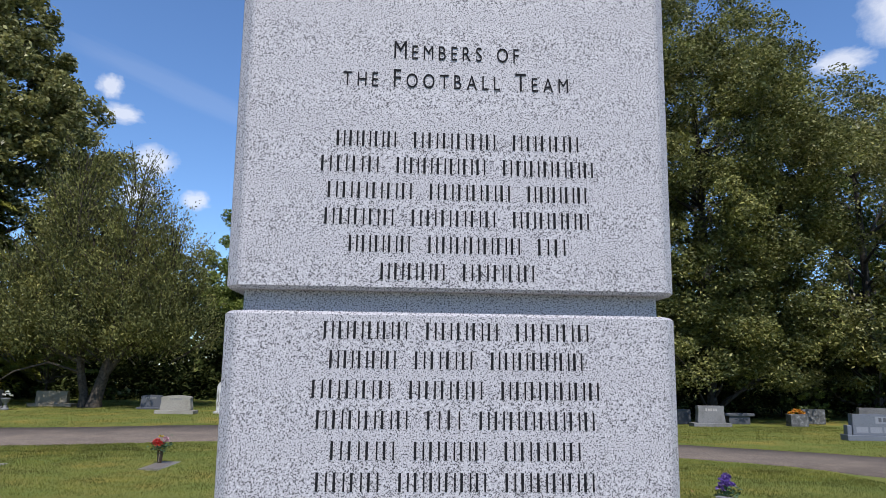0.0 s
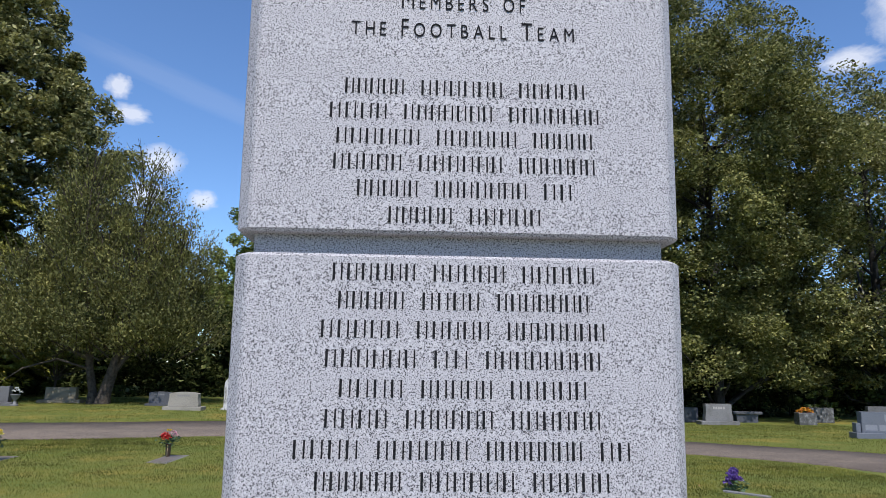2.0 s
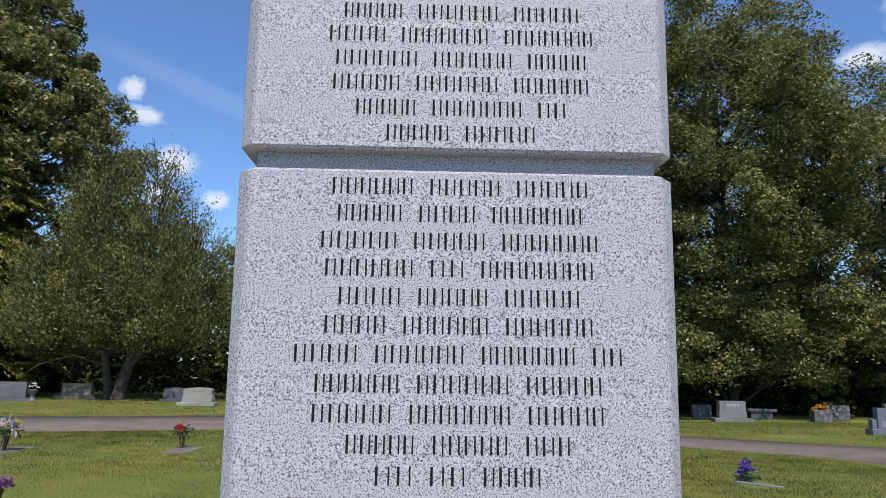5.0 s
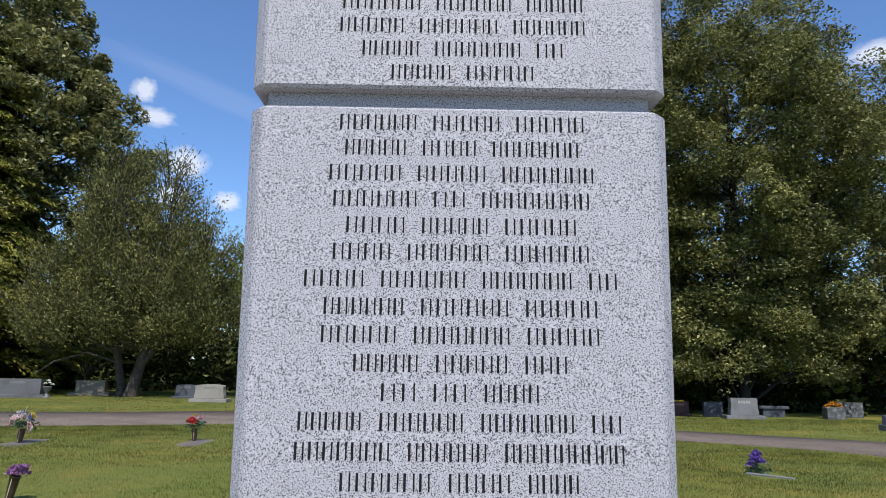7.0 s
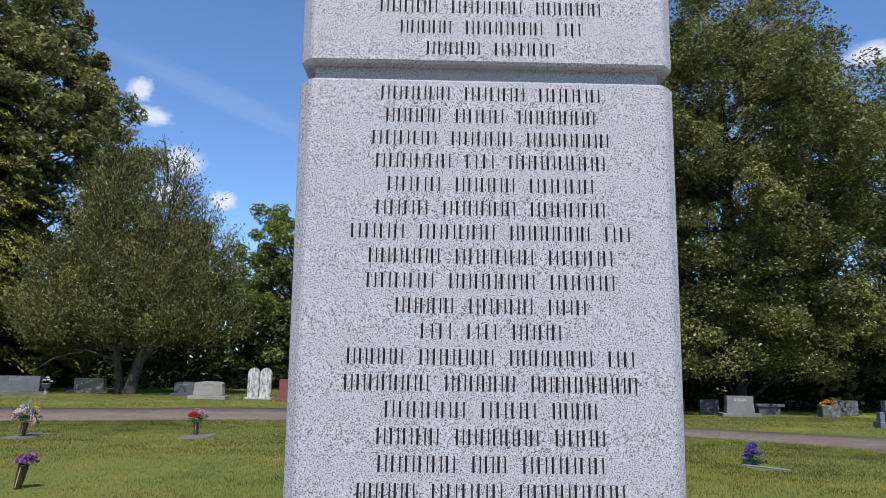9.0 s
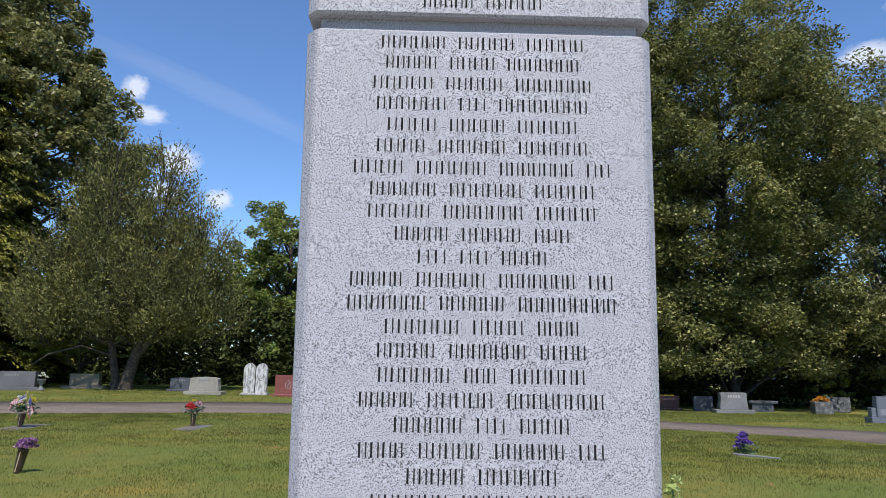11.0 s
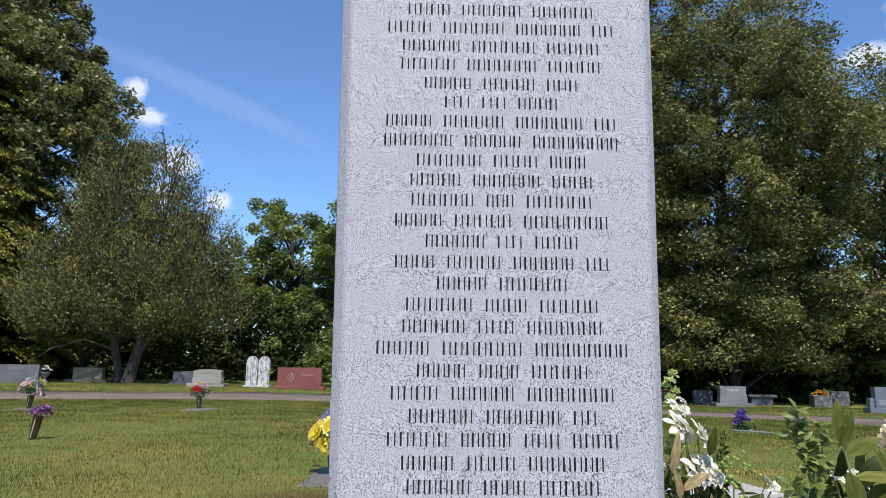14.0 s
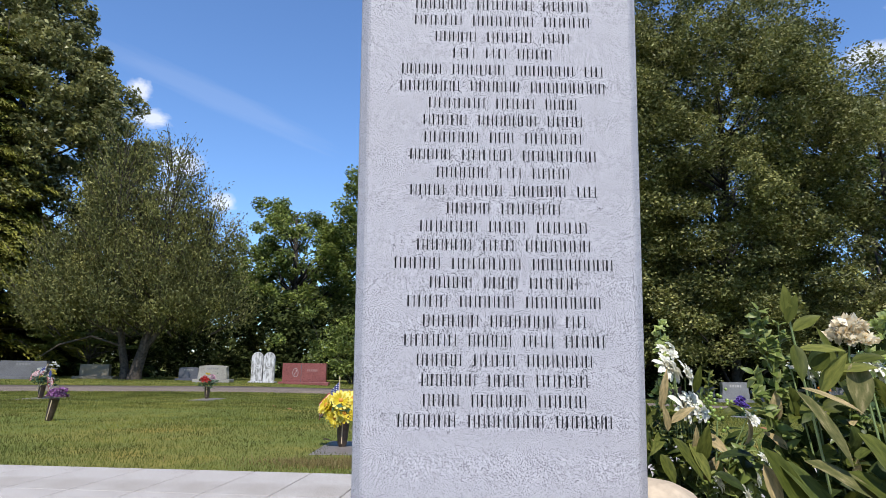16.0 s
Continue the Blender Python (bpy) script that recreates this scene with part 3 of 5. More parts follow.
# ---- clouds ----
def cloud(at, w, h, seed, strength=0.75, streak=False, turn=0.0, cover=0.42):
    """A thin far sheet whose edges dissolve."""
    m = bpy.data.materials.new("cloud vapour")
    m.use_nodes = True
    t = m.node_tree
    t.nodes.clear()
    out, em, tr, mx = [t.nodes.new(k) for k in ("ShaderNodeOutputMaterial", "ShaderNodeEmission", "ShaderNodeBsdfTransparent", "ShaderNodeMixShader")]
    em.inputs[0].default_value, em.inputs[1].default_value = (0.93, 0.96, 1.0, 1), strength
    co, gr, no, mp = [t.nodes.new(k) for k in ("ShaderNodeTexCoord", "ShaderNodeTexGradient", "ShaderNodeTexNoise", "ShaderNodeMapping")]
    gr.gradient_type = "SPHERICAL"
    mp.inputs["Scale"].default_value = (1, 1, 1)
    mp.inputs["Location"].default_value = (seed * 3.1, seed * 1.7, 0)
    no.inputs["Scale"].default_value, no.inputs["Detail"].default_value, no.inputs["Roughness"].default_value = (2.2, 8, 0.6)
    ma, ra = t.nodes.new("ShaderNodeMath"), t.nodes.new("ShaderNodeMapRange")
    ma.operation = "MULTIPLY_ADD"
    t.links.new(co.outputs["Object"], gr.inputs[0])
    t.links.new(co.outputs["Object"], mp.inputs[0])
    t.links.new(mp.outputs[0], no.inputs["Vector"])
    t.links.new(no.outputs[0], ma.inputs[0])
    ma.inputs[1].default_value = 0.75
    t.links.new(gr.outputs["Fac"], ma.inputs[2])
    t.links.new(ma.outputs[0], ra.inputs["Value"])
    ra.inputs["From Min"].default_value, ra.inputs["From Max"].default_value = cover + 0.13, cover + 0.62
    ra.inputs["To Max"].default_value = 0.07 if streak else 0.7
    t.links.new(ra.outputs[0], mx.inputs[0])
    t.links.new(tr.outputs[0], mx.inputs[1])
    t.links.new(em.outputs[0], mx.inputs[2])
    t.links.new(mx.outputs[0], out.inputs[0])
    bm = bmesh.new()
    bmesh.ops.create_grid(bm, x_segments=8, y_segments=8, size=1)
    ob = part("cloud", bm, m)
    ob.matrix_world = look(at, (0, 0, 1.5)) @ pose(0, 0, 0, 0, 0, turn) @ Matrix.Diagonal((w, h, 1, 1))
    ob.visible_shadow = False
    return tagged(ob, "thin streak of high white cloud" if streak else "small white fair-weather cloud", "cloud", kind="structure")


cloud((-424, 900, 390), 24, 24, 1)
cloud((-404, 900, 349), 36, 19, 2)
cloud((-356, 900, 280), 42, 32, 3)
cloud((-294, 900, 226), 26, 20, 4)
cloud((-372, 900, 232), 40, 26, 9)
cloud((765, 900, 560), 80, 70, 5, cover=0.42)
cloud((655, 900, 470), 58, 28, 6)
cloud((-318, 900, 384), 250, 26, 7, streak=True, turn=17)

# ---- memorial pillar ----
PX = 0.0825                     # centre line of the lettering


def middle(z):
    return 0.0725 + 0.0030 * z


def half(z):
    return 0.331 + 0.0188 * z    # the shaft widens slowly upwards


def front(z):
    return 1.003 + 0.0230 * z


def shaft(z0, z1, inset=0.0, chamfer=0.027, lip=0.005, rows=6):
    """A stone of the shaft: eight-sided plan with chamfered corners, eased top and bottom."""
    bm = bmesh.new()
    rings = []
    for z, e in [(z0, lip), (z0 + lip, 0.0)] + [(z0 + (z1 - z0) * i / rows, 0.0) for i in range(1, rows)] + [(z1 - lip, 0.0), (z1, lip)]:
        h, y0 = half(z) - inset - e, front(z) + inset + e
        y1 = y0 + 2 * h * 0.92
        c = chamfer
        pts = [(-h + c, y0), (h - c, y0), (h - c * 0.75, y0 + c * 0.12), (h - c * 0.1, y0 + c * 0.8), (h, y0 + c), (h, y1 - c), (h - c, y1), (-h + c, y1), (-h, y1 - c), (-h, y0 + c), (-h + c * 0.1, y0 + c * 0.8), (-h + c * 0.75, y0 + c * 0.12)]
        rings.append([bm.verts.new((x + middle(z), y, z)) for x, y in pts])
    for a, b in zip(rings, rings[1:]):
        for i in range(len(a)):
            j = (i + 1) % len(a)
            bm.faces.new((a[i], a[j], b[j], b[i]))
    bm.faces.new(rings[0][::-1])
    bm.faces.new(rings[-1])
    return bm


pillar = tagged(new("memorial_pillar"), "tall pale grey granite memorial pillar engraved with dark lettering", "monument")
part("lower_stone", shaft(0.0, 1.937), GRANITE, pillar, "pale grey granite block with eased edges")
part("joint", shaft(1.930, 1.978, 0.026, 0.008, 0.0, 2), GRANITE, pillar, "recessed band between two blocks")
part("upper_stone", shaft(1.972, 2.85), GRANITE, pillar, "pale grey granite block with chamfered corners")


def engraved_bars(words, z, cap, x0, unit=0.0215):
    """One line of lettering as plain upright bars; words holds each word's width in tenths of a unit."""
    bm = bmesh.new()
    x = x0 - unit * (sum(words) / 10 + 1.39 * (len(words) - 1)) / 2
    for w in words:
        wide = unit * w / 10
        n = max(3, 2 * round(w / 10.2))
        for i in range(n):
            ww = 0.0020 if i % 2 == 0 else 0.0013
            a = x + ww + (wide - 2 * ww) * (i + (0.12 if i % 2 and i < n - 1 else 0.0)) / (n - 1)
            y0, y1 = front(z) - 0.0012, front(z + cap) - 0.0012
            lo = [bm.verts.new((a + s, y0 + d, z)) for s, d in ((-ww, 0), (ww, 0), (ww, 0.003), (-ww, 0.003))]
            hi = [bm.verts.new((a + s, y1 + d, z + cap)) for s, d in ((-ww, 0), (ww, 0), (ww, 0.003), (-ww, 0.003))]
            bm.faces.new(hi)
            for k in range(4):
                bm.faces.new((lo[k], lo[(k + 1) % 4], hi[(k + 1) % 4], hi[k]))
        x += wide + 1.39 * unit
    return bm


def engraved_text(words, z, cap, x0):
    """Small capitals with larger initials, cut flat against the face."""
    bm = bmesh.new()
    x = 0.0
    for word in words:
        for i, ch in enumerate(word):
            cu = bpy.data.curves.new("letter", "FONT")
            cu.body, cu.size, cu.extrude = ch.upper(), 1.0, 0.0
            big = ch.isupper()
            ob = bpy.data.objects.new("letter", cu)
            me = bpy.data.meshes.new_from_object(ob)
            s = cap * (1.28 if big else 1.0) / 0.73
            xs = [v.co.x for v in me.vertices]
            w = (max(xs) - min(xs)) * s * 0.70
            me.transform(Matrix.Translation((x - min(xs) * s * 0.70, 0, 0)) @ Matrix.Diagonal((s * 0.70, s, 1, 1)))
            bm.from_mesh(me)
            x += w + cap * 0.34
            bpy.data.objects.remove(ob)
            bpy.data.meshes.remove(me)
            bpy.data.curves.remove(cu)
        x += cap * 0.62
    x -= cap * 0.96
    for v in bm.verts:
        zz = z + v.co.y
        v.co = Vector((x0 + v.co.x - x / 2, front(zz) - 0.0012, zz))
    return bm


part("engraved_line", engraved_text(("Members", "of"), 2.374, 0.0275, PX - 0.004), ENGRAVED, pillar, "dark engraved words in small capitals")
part("engraved_line", engraved_text(("the", "Football", "Team"), 2.321, 0.0275, PX - 0.004), ENGRAVED, pillar, "dark engraved words in small capitals")
UPPER = ((46, 64, 52), (44, 69, 71), (64, 62, 46), (52, 64, 59), (46, 70, 21), (48, 54))
MIDDLE = ((61, 53, 54), (48, 42, 68), (56, 53, 72), (65, 24, 84), (45, 51, 55), (44, 62, 64), (45, 64, 68, 21), (60, 66, 54), (56, 72, 54), (48, 53, 31), (25, 24, 40), (46, 61, 68, 21), (69, 57, 87), (65, 44, 36), (50, 67, 40))
LOWER = ((62, 27, 65), (46, 56, 84), (58, 24, 42), (38, 52, 59, 21), (48, 66), (64, 40, 56), (60, 34, 72), (50, 76, 89), (46, 37, 53), (44, 59, 82), (60, 69, 21), (56, 46, 32, 42), (48, 44, 70), (58, 38, 55), (38, 58, 51), (61, 80, 59))
for i, words in enumerate(UPPER):
    part("engraved_line", engraved_bars(words, 2.213 - 0.0448 * i, 0.0275, PX), ENGRAVED, pillar, "dark engraved bars of lettering")
for i, words in enumerate(MIDDLE + LOWER):
    part("engraved_line", engraved_bars(words, 1.894 - 0.0456 * i, 0.0275, PX), ENGRAVED, pillar, "dark engraved bars of lettering")


# ---- gravestones ----
def letter_bars(parent, width, z, y, n, h, mat, gap=0.35):
    """A short row of plain upright bars for lettering that is too small to read."""
    bm = bmesh.new()
    step = width / n
    for i in range(n):
        b = box(step * (1 - gap), 0.006, h, (-width / 2 + (i + 0.5) * step, y, z))
        me = bpy.data.meshes.new("bars")
        b.to_mesh(me)
        b.free()
        bm.from_mesh(me)
        bpy.data.meshes.remove(me)
    part("lettering", bm, mat, parent, "plain bars of carved lettering")


def gravestone(at, turn, w, h, d, mat, label, base=None, arch=0.0, taper=1.0, bars=None, bar_mat=None, bar_z=0.7, rough=0.0):
    g = tagged(new("gravestone"), label, "gravestone", "gravestones on the lawn")
    g.matrix_world = pose(*at, 0, 0, turn)
    z0 = 0.0
    if base:
        part("base", box(base[0], base[1], base[2] + 0.06, (0, 0, -0.06), 0.015), mat, g)
        z0 = base[2] - 0.002
    hw = w / 2
    pts = [(-hw, z0), (hw, z0)]
    chips = [rough * math.sin(7.3 * k + 2.0 * math.sin(3.1 * k)) for k in range(1, 8)]   # rock-faced ends
    ends = [(hw * (1 + (taper - 1) * k / 8) + c, z0 + h * k / 8) for k, c in zip(range(1, 8), chips)]
    if rough:
        pts += ends
    if arch:
        pts += [(hw * taper, z0 + h - arch)] + [(hw * taper * math.cos(a), z0 + h - arch + arch * math.sin(a)) for a in [math.pi * k / 14 for k in range(1, 14)]] + [(-hw * taper, z0 + h - arch)]
    else:
        pts += [(hw * taper, z0 + h), (-hw * taper, z0 + h)]
    if rough:
        pts += [(-x, z) for x, z in ends[::-1]]
    part("tablet", outline_slab(pts, d, 0.012), mat, g)
    if bars:
        letter_bars(g, bars[0], z0 + h * bar_z, -d / 2 - 0.002, bars[1], bars[2], bar_mat or STONE_GREY)
    return g


gravestone((-17.25, 28.2, 0), 3, 1.9, 0.64, 0.3, STONE_GREY_SHADED, "wide low grey granite family gravestone on a base", (2.3, 0.55, 0.13), bars=(0.62, 5, 0.1))
gravestone((-15.55, 30.8, 0), 2, 1.34, 0.54, 0.3, STONE_TAN, "low brownish granite gravestone on a long base", (1.85, 0.6, 0.12), taper=0.97)
gravestone((-10.75, 29.5, 0), -3, 0.88, 0.50, 0.25, STONE_DARK, "dark slate-coloured gravestone with a slightly arched top", (1.1, 0.5, 0.08), arch=0.05, bars=(0.45, 6, 0.07))
gravestone((-8.85, 26.9, lie(-8.85, 26.9)), -2, 1.18, 0.56, 0.32, STONE_LIGHT, "light tan granite gravestone with rounded shoulders", (1.5, 0.6, 0.12), arch=0.07, taper=0.94, bars=(0.5, 6, 0.07), bar_mat=STONE_GREY, rough=0.012)
gravestone((15.45, 33.3, lie(15.45, 33.3)), -4, 1.36, 0.84, 0.42, STONE_GREY, "grey granite gravestone with rough sides on a base", (1.9, 0.75, 0.17), taper=0.93, bars=(0.62, 5, 0.13), bar_mat=LETTER_PALE, rough=0.014)
gravestone((14.6, 34.9, lie(14.6, 34.9)), -3, 0.98, 0.76, 0.3, STONE_DARK, "small dark granite gravestone in the trees' shade")
gravestone((22.2, 35.6, lie(22.2, 35.6)), -6, 1.25, 0.78, 0.4, STONE_BLOTCH_SHADED, "low grey gravestone blotched with pale lichen")
blue = gravestone((17.85, 23.7, lie(17.85, 23.7)), -10, 3.0, 0.74, 0.35, STONE_BLUE, "wide polished blue-grey family gravestone on a base", (3.5, 0.6, 0.18), taper=0.99, bars=(1.26, 8, 0.15), bar_mat=STONE_DARK, bar_z=0.64)
part("name_panel", box(1.42, 0.004, 0.24, (0, -0.176, 0.60)), STONE_PANEL, blue, "paler panel behind the name")
for k in range(6):
    part("name_panel", box(0.40, 0.004, 0.20, (-1.18 + 0.472 * k, -0.176, 0.27)), STONE_PANEL, blue, "paler small panel")
part("side_block", box(0.16, 0.3, 0.34, (-1.6, 0, 0.178), 0.012), STONE_BLUE, blue, "small block for a vase")
gravestone((24.6, 34.2, lie(24.6, 34.2)), -8, 1.4, 0.95, 0.3, STONE_GREY_SHADED, "grey granite gravestone under the trees, shade put into its colour")
gravestone((-20.0, 28.5, 0), 4, 1.7, 0.75, 0.3, STONE_GREY_SHADED, "wide grey granite gravestone by the lane", (2.0, 0.5, 0.14))

g = gravestone((12.95, 35.5, lie(12.95, 35.5)), -3, 1.15, 0.62, 0.3, STONE_RED_SHADED, "low red granite gravestone darkened as in shade, with yellow flowers on top", (1.4, 0.5, 0.1), bars=(0.7, 6, 0.09), bar_mat=LETTER_ROSE)
GARLAND = g

# double marble tablet with two round heads
g = tagged(new("gravestone"), "white streaked marble double gravestone with two arched tablets", "gravestone", "gravestones on the lawn")
g.matrix_world = pose(-6.98, 27.4, lie(-7, 27.4), 0, 0, 0) @ Matrix.Diagonal((0.94, 1.0, 1.03, 1.0))
part("base", box(1.15, 0.5, 0.10, (0, 0, -0.04), 0.012), MARBLE, g)
for sx in (-0.262, 0.262):
    pts = [(sx - 0.24, 0.055), (sx + 0.24, 0.055), (sx + 0.245, 0.95)] + [(sx + 0.245 * math.cos(a), 0.95 + 0.26 * math.sin(a)) for a in [math.pi * k / 14 for k in range(1, 14)]] + [(sx - 0.245, 0.95)]
    part("tablet", outline_slab(pts, 0.2, 0.015), MARBLE, g)
    part("carved_flower", lathe([(0.0, 0), (0.085, 0.0), (0.09, 0.006), (0.06, 0.018), (0.03, 0.012), (0.0, 0.02)], 9), MARBLE, g, "raised carved blossom").matrix_local = pose(sx, -0.10, 0.62, 90, 0, 0)

# red granite gravestone with a framed emblem
g = gravestone((-5.1, 26.6, lie(-5, 26.6)), 0, 1.75, 0.74, 0.3, STONE_RED, "polished red granite gravestone with an oval emblem", (2.0, 0.5, 0.10), bars=None)
v, f = tubes([[((0.11 * math.cos(a), 0.165 * math.sin(a), 0.0), 0.010) for a in [2 * math.pi * k / 24 for k in range(25)]]])
em = arrays("emblem", v, f, LETTER_PALE, g, "pale carved oval emblem", True)
em.matrix_local = pose(-0.35, -0.15, 0.46, 90, 0, 0)
v, f = tubes([[((0.05 * math.sin(a), 0.1 * math.cos(a * 0.5), 0.0), 0.011) for a in [2 * math.pi * k / 16 for k in range(17)]]])
arrays("scroll", v, f, LETTER_PALE, em, smooth=True)
part("groove", box(0.02, 0.006, 0.70, (-0.12, -0.151, 0.105)), STONE_DARK, g, "dark upright groove")
b = new("lettering", bpy.data.meshes.new("lettering"))
bm = bmesh.new()
for i in range(6):
    bmesh.ops.create_cube(bm, size=1, matrix=Matrix.Translation((0.13 + i * 0.075, -0.152, 0.56)) @ Matrix.Diagonal((0.045, 0.006, 0.09, 1)))
bm.to_mesh(b.data)
bm.free()
b.data.materials.append(LETTER_ROSE)
b.parent = g

# stone garden bench and planters on the far lawn
# the bench takes the dark granite so that its colour supplies the shade
bench = tagged(new("stone_bench"), "low solid stone bench with a broad slab seat, shade put into its dark stone", "bench")
bench.matrix_world = pose(17.85, 35.2, lie(17.85, 35.2), 0, 0, -4)
part("seat", box(1.55, 0.62, 0.15, (0, 0, 0.42), 0.03), STONE_DARK, bench)
part("pedestal", box(1.12, 0.46, 0.48, (0, 0, -0.05), 0.015), STONE_DARK, bench)


# white rails of a yard fence beyond the trees
for x0, x1, z0, z1 in ((20.6, 22.0, 0.62, 0.84), (23.6, 25.4, 0.92, 1.22)):
    f = tagged(new("fence"), "short length of white rail fence among trees", "fence", "white fence lengths")
    f.location = ((x0 + x1) / 2, 41.0, 0)
    w = (x1 - x0) / 2
    part("rail", outline_slab([(-w, z0 - 0.06), (w, z1 - 0.06), (w, z1 + 0.06), (-w, z0 + 0.06)], 0.05, 0.008), WALL_WHITE, f)
    for x, z in ((-w + 0.05, z0), (w - 0.05, z1)):
        part("post", box(0.05, 0.05, z + 0.92, (x, 0.055, -0.95), 0.008), BARK_DARK, f, "weathered dark post")


# ---- flowers ----
def petal_ball(n, r, size, rng, squash=0.8, at=(0, 0, 0)):
    """Ruffled blooms: many small petals turned outwards on a ball."""
    d = rng.normal(size=(n, 3))
    d /= np.linalg.norm(d, axis=1)[:, None]
    d[:, 2] = np.abs(d[:, 2]) * 1.1 - 0.25
    pos = np.array(at) + d * r * np.array((1, 1, squash)) * rng.uniform(0.55, 1.0, (n, 1))
    return leaf_cards(pos, size, size * 0.62, rng, 0.2, d * 1.4)


def daisy(r, mat, centre_mat, parent, m, petals=16):
    """A flat bloom: a ring of cupped petals round a button."""
    bm = bmesh.new()
    for ring, (k, lift) in enumerate(((1.0, 0.12), (0.72, 0.32))):
        for i in range(petals):
            a = 2 * math.pi * (i + 0.5 * ring) / petals
            c, s = math.cos(a), math.sin(a)
            w = r * 0.20 * k
            pts = [(0.15 * r, -w * 0.4, 0), (0.15 * r, w * 0.4, 0), (0.65 * r * k, w, lift * r * 0.6), (r * k, w * 0.35, lift * r * 0.7), (r * k, -w * 0.35, lift * r * 0.7), (0.65 * r * k, -w, lift * r * 0.6)]
            bm.faces.new([bm.verts.new((x * c - y * s, x * s + y * c, z)) for x, y, z in pts])
    fl = part("flower", bm, mat, parent)
    fl.matrix_local = m
    part("button", lathe([(0.0, 0.0), (0.22 * r, 0.02 * r), (0.2 * r, 0.1 * r), (0.1 * r, 0.16 * r), (0.0, 0.17 * r)], 8), centre_mat, fl)
    return fl


def vase_thing(at, turn, lean, label, height=0.24, radius=0.055):
    t = tagged(new("flower_vase"), label, "flower vase", "bronze vases on the lawn")
    t.matrix_world = pose(*at, 0, 0, turn) @ pose(0, 0, 0, *lean)
    part("vase", lathe([(radius * 0.45, -0.03), (radius * 0.62, 0.01), (radius * 0.72, 0.03), (radius * 0.9, height * 0.55), (radius, height * 0.97), (radius * 1.1, height * 0.98), (radius * 1.1, height), (radius * 0.9, height), (radius * 0.85, height * 0.94)], 14), BRONZE, t, "ribbed brown bronze vase", True)
    part("stripe", box(radius * 0.16, 0.006, height * 0.8, (0, -radius * 0.92, height * 0.12)), WOOD, t, "pale upright stripe")
    return t


def blooms(parent, spots, mat, size, rng, n=60, petal=0.035, label=""):
    for x, y, z in spots:
        v, f = petal_ball(n, size, petal, rng, 0.85, (x, y, z))
        arrays("flower", v, f, mat, parent, label)


def greens(parent, z, r, n, rng, length=0.07, mat=None):
    p = rng.normal(size=(n, 3)) * np.array((r, r, r * 0.55)) + np.array((0, 0, z))
    v, f = leaf_cards(p, length, length * 0.4, rng, 0.3)
    arrays("leaves", v, f, mat or FABRIC_LEAF, parent)


def plaque(at, turn, w, d, label):
    t = tagged(new("grave_marker"), label, "grave marker", "flat grave markers")
    t.matrix_world = pose(*at, 0, 0, turn)
    part("slab", box(w, d, 0.09, (0, 0, -0.102), 0.006), STONE_GREY, t, "grey granite slab flush with the grass")
    part("plate", box(w - 0.12, d - 0.12, 0.012, (0, 0, -0.016), 0.003), PLAQUE, t, "brown bronze plate")
    return t


def flag(parent, m, rng):
    """A small striped flag on a stick."""
    st = part("flag_stick", lathe([(0.004, -0.25), (0.004, 0.12), (0.007, 0.13), (0.002, 0.15)], 6), WOOD, parent)
    st.matrix_local = m
    for k in range(13):
        bm = bmesh.new()
        cols = []
        for i in range(9):
            x = 0.17 * i / 8
            if k < 7 and x < 0.068:
                continue
            y = 0.012 * math.sin(i * 1.1) + 0.01 * math.sin(k * 0.3)
            z = 0.11 - k * 0.0092 - 0.95 * x
            cols.append([bm.verts.new((x * 0.85 + 0.004, y, z)), bm.verts.new((x * 0.85 + 0.004, y, z - 0.0092))])
        for a, b in zip(cols, cols[1:]):
            bm.faces.new((a[0], b[0], b[1], a[1]))
        part("stripe", bm, FLAG_WHITE if k % 2 else FLAG_RED, st)
    bm = bmesh.new()
    q = [bm.verts.new((x * 0.85 + 0.004, 0.012 * math.sin(x * 50) - 0.001, 0.11 - dz - 0.95 * x)) for x, dz in ((0, 0), (0.072, 0), (0.072, 0.0644), (0, 0.0644))]
    bm.faces.new(q)
    part("canton", bm, FLAG_BLUE, st)
    bm = bmesh.new()
    for i in range(5):
        for j in range(4):
            x, dz = 0.008 + i * 0.0135, 0.008 + j * 0.016
            bmesh.ops.create_circle(bm, cap_ends=True, segments=5, radius=0.0032, matrix=pose(x * 0.85 + 0.004, 0.012 * math.sin(x * 50) - 0.004, 0.11 - dz - 0.95 * x, 90, 0, 0))
    part("stars", bm, FLAG_WHITE, st)


rng = np.random.default_rng(60)
plaque((-4.60, 13.2, -0.008), -2, 0.46, 1.15, "flat bronze grave marker on granite with a vase")
t = vase_thing((-4.68, 13.5, -0.02), 0, (0, 0, 0), "brown bronze vase of red and pink fabric flowers")
blooms(t, [(-0.06, -0.03, 0.39), (-0.01, -0.03, 0.35), (-0.11, 0.0, 0.35), (-0.05, -0.05, 0.33)], PETAL_RED, 0.075, rng, 80, label="red fabric bloom")
blooms(t, [(0.10, 0, 0.39), (0.09, -0.04, 0.44)], PETAL_PINK, 0.05, rng, 50, label="pink fabric bloom")
blooms(t, [(-0.03, 0, 0.48), (0.01, 0.02, 0.47)], PETAL_YELLOW, 0.025, rng, 16, label="small yellow bloom")
greens(t, 0.29, 0.085, 130, rng)
t.scale = (1.06, 1.06, 1.06)

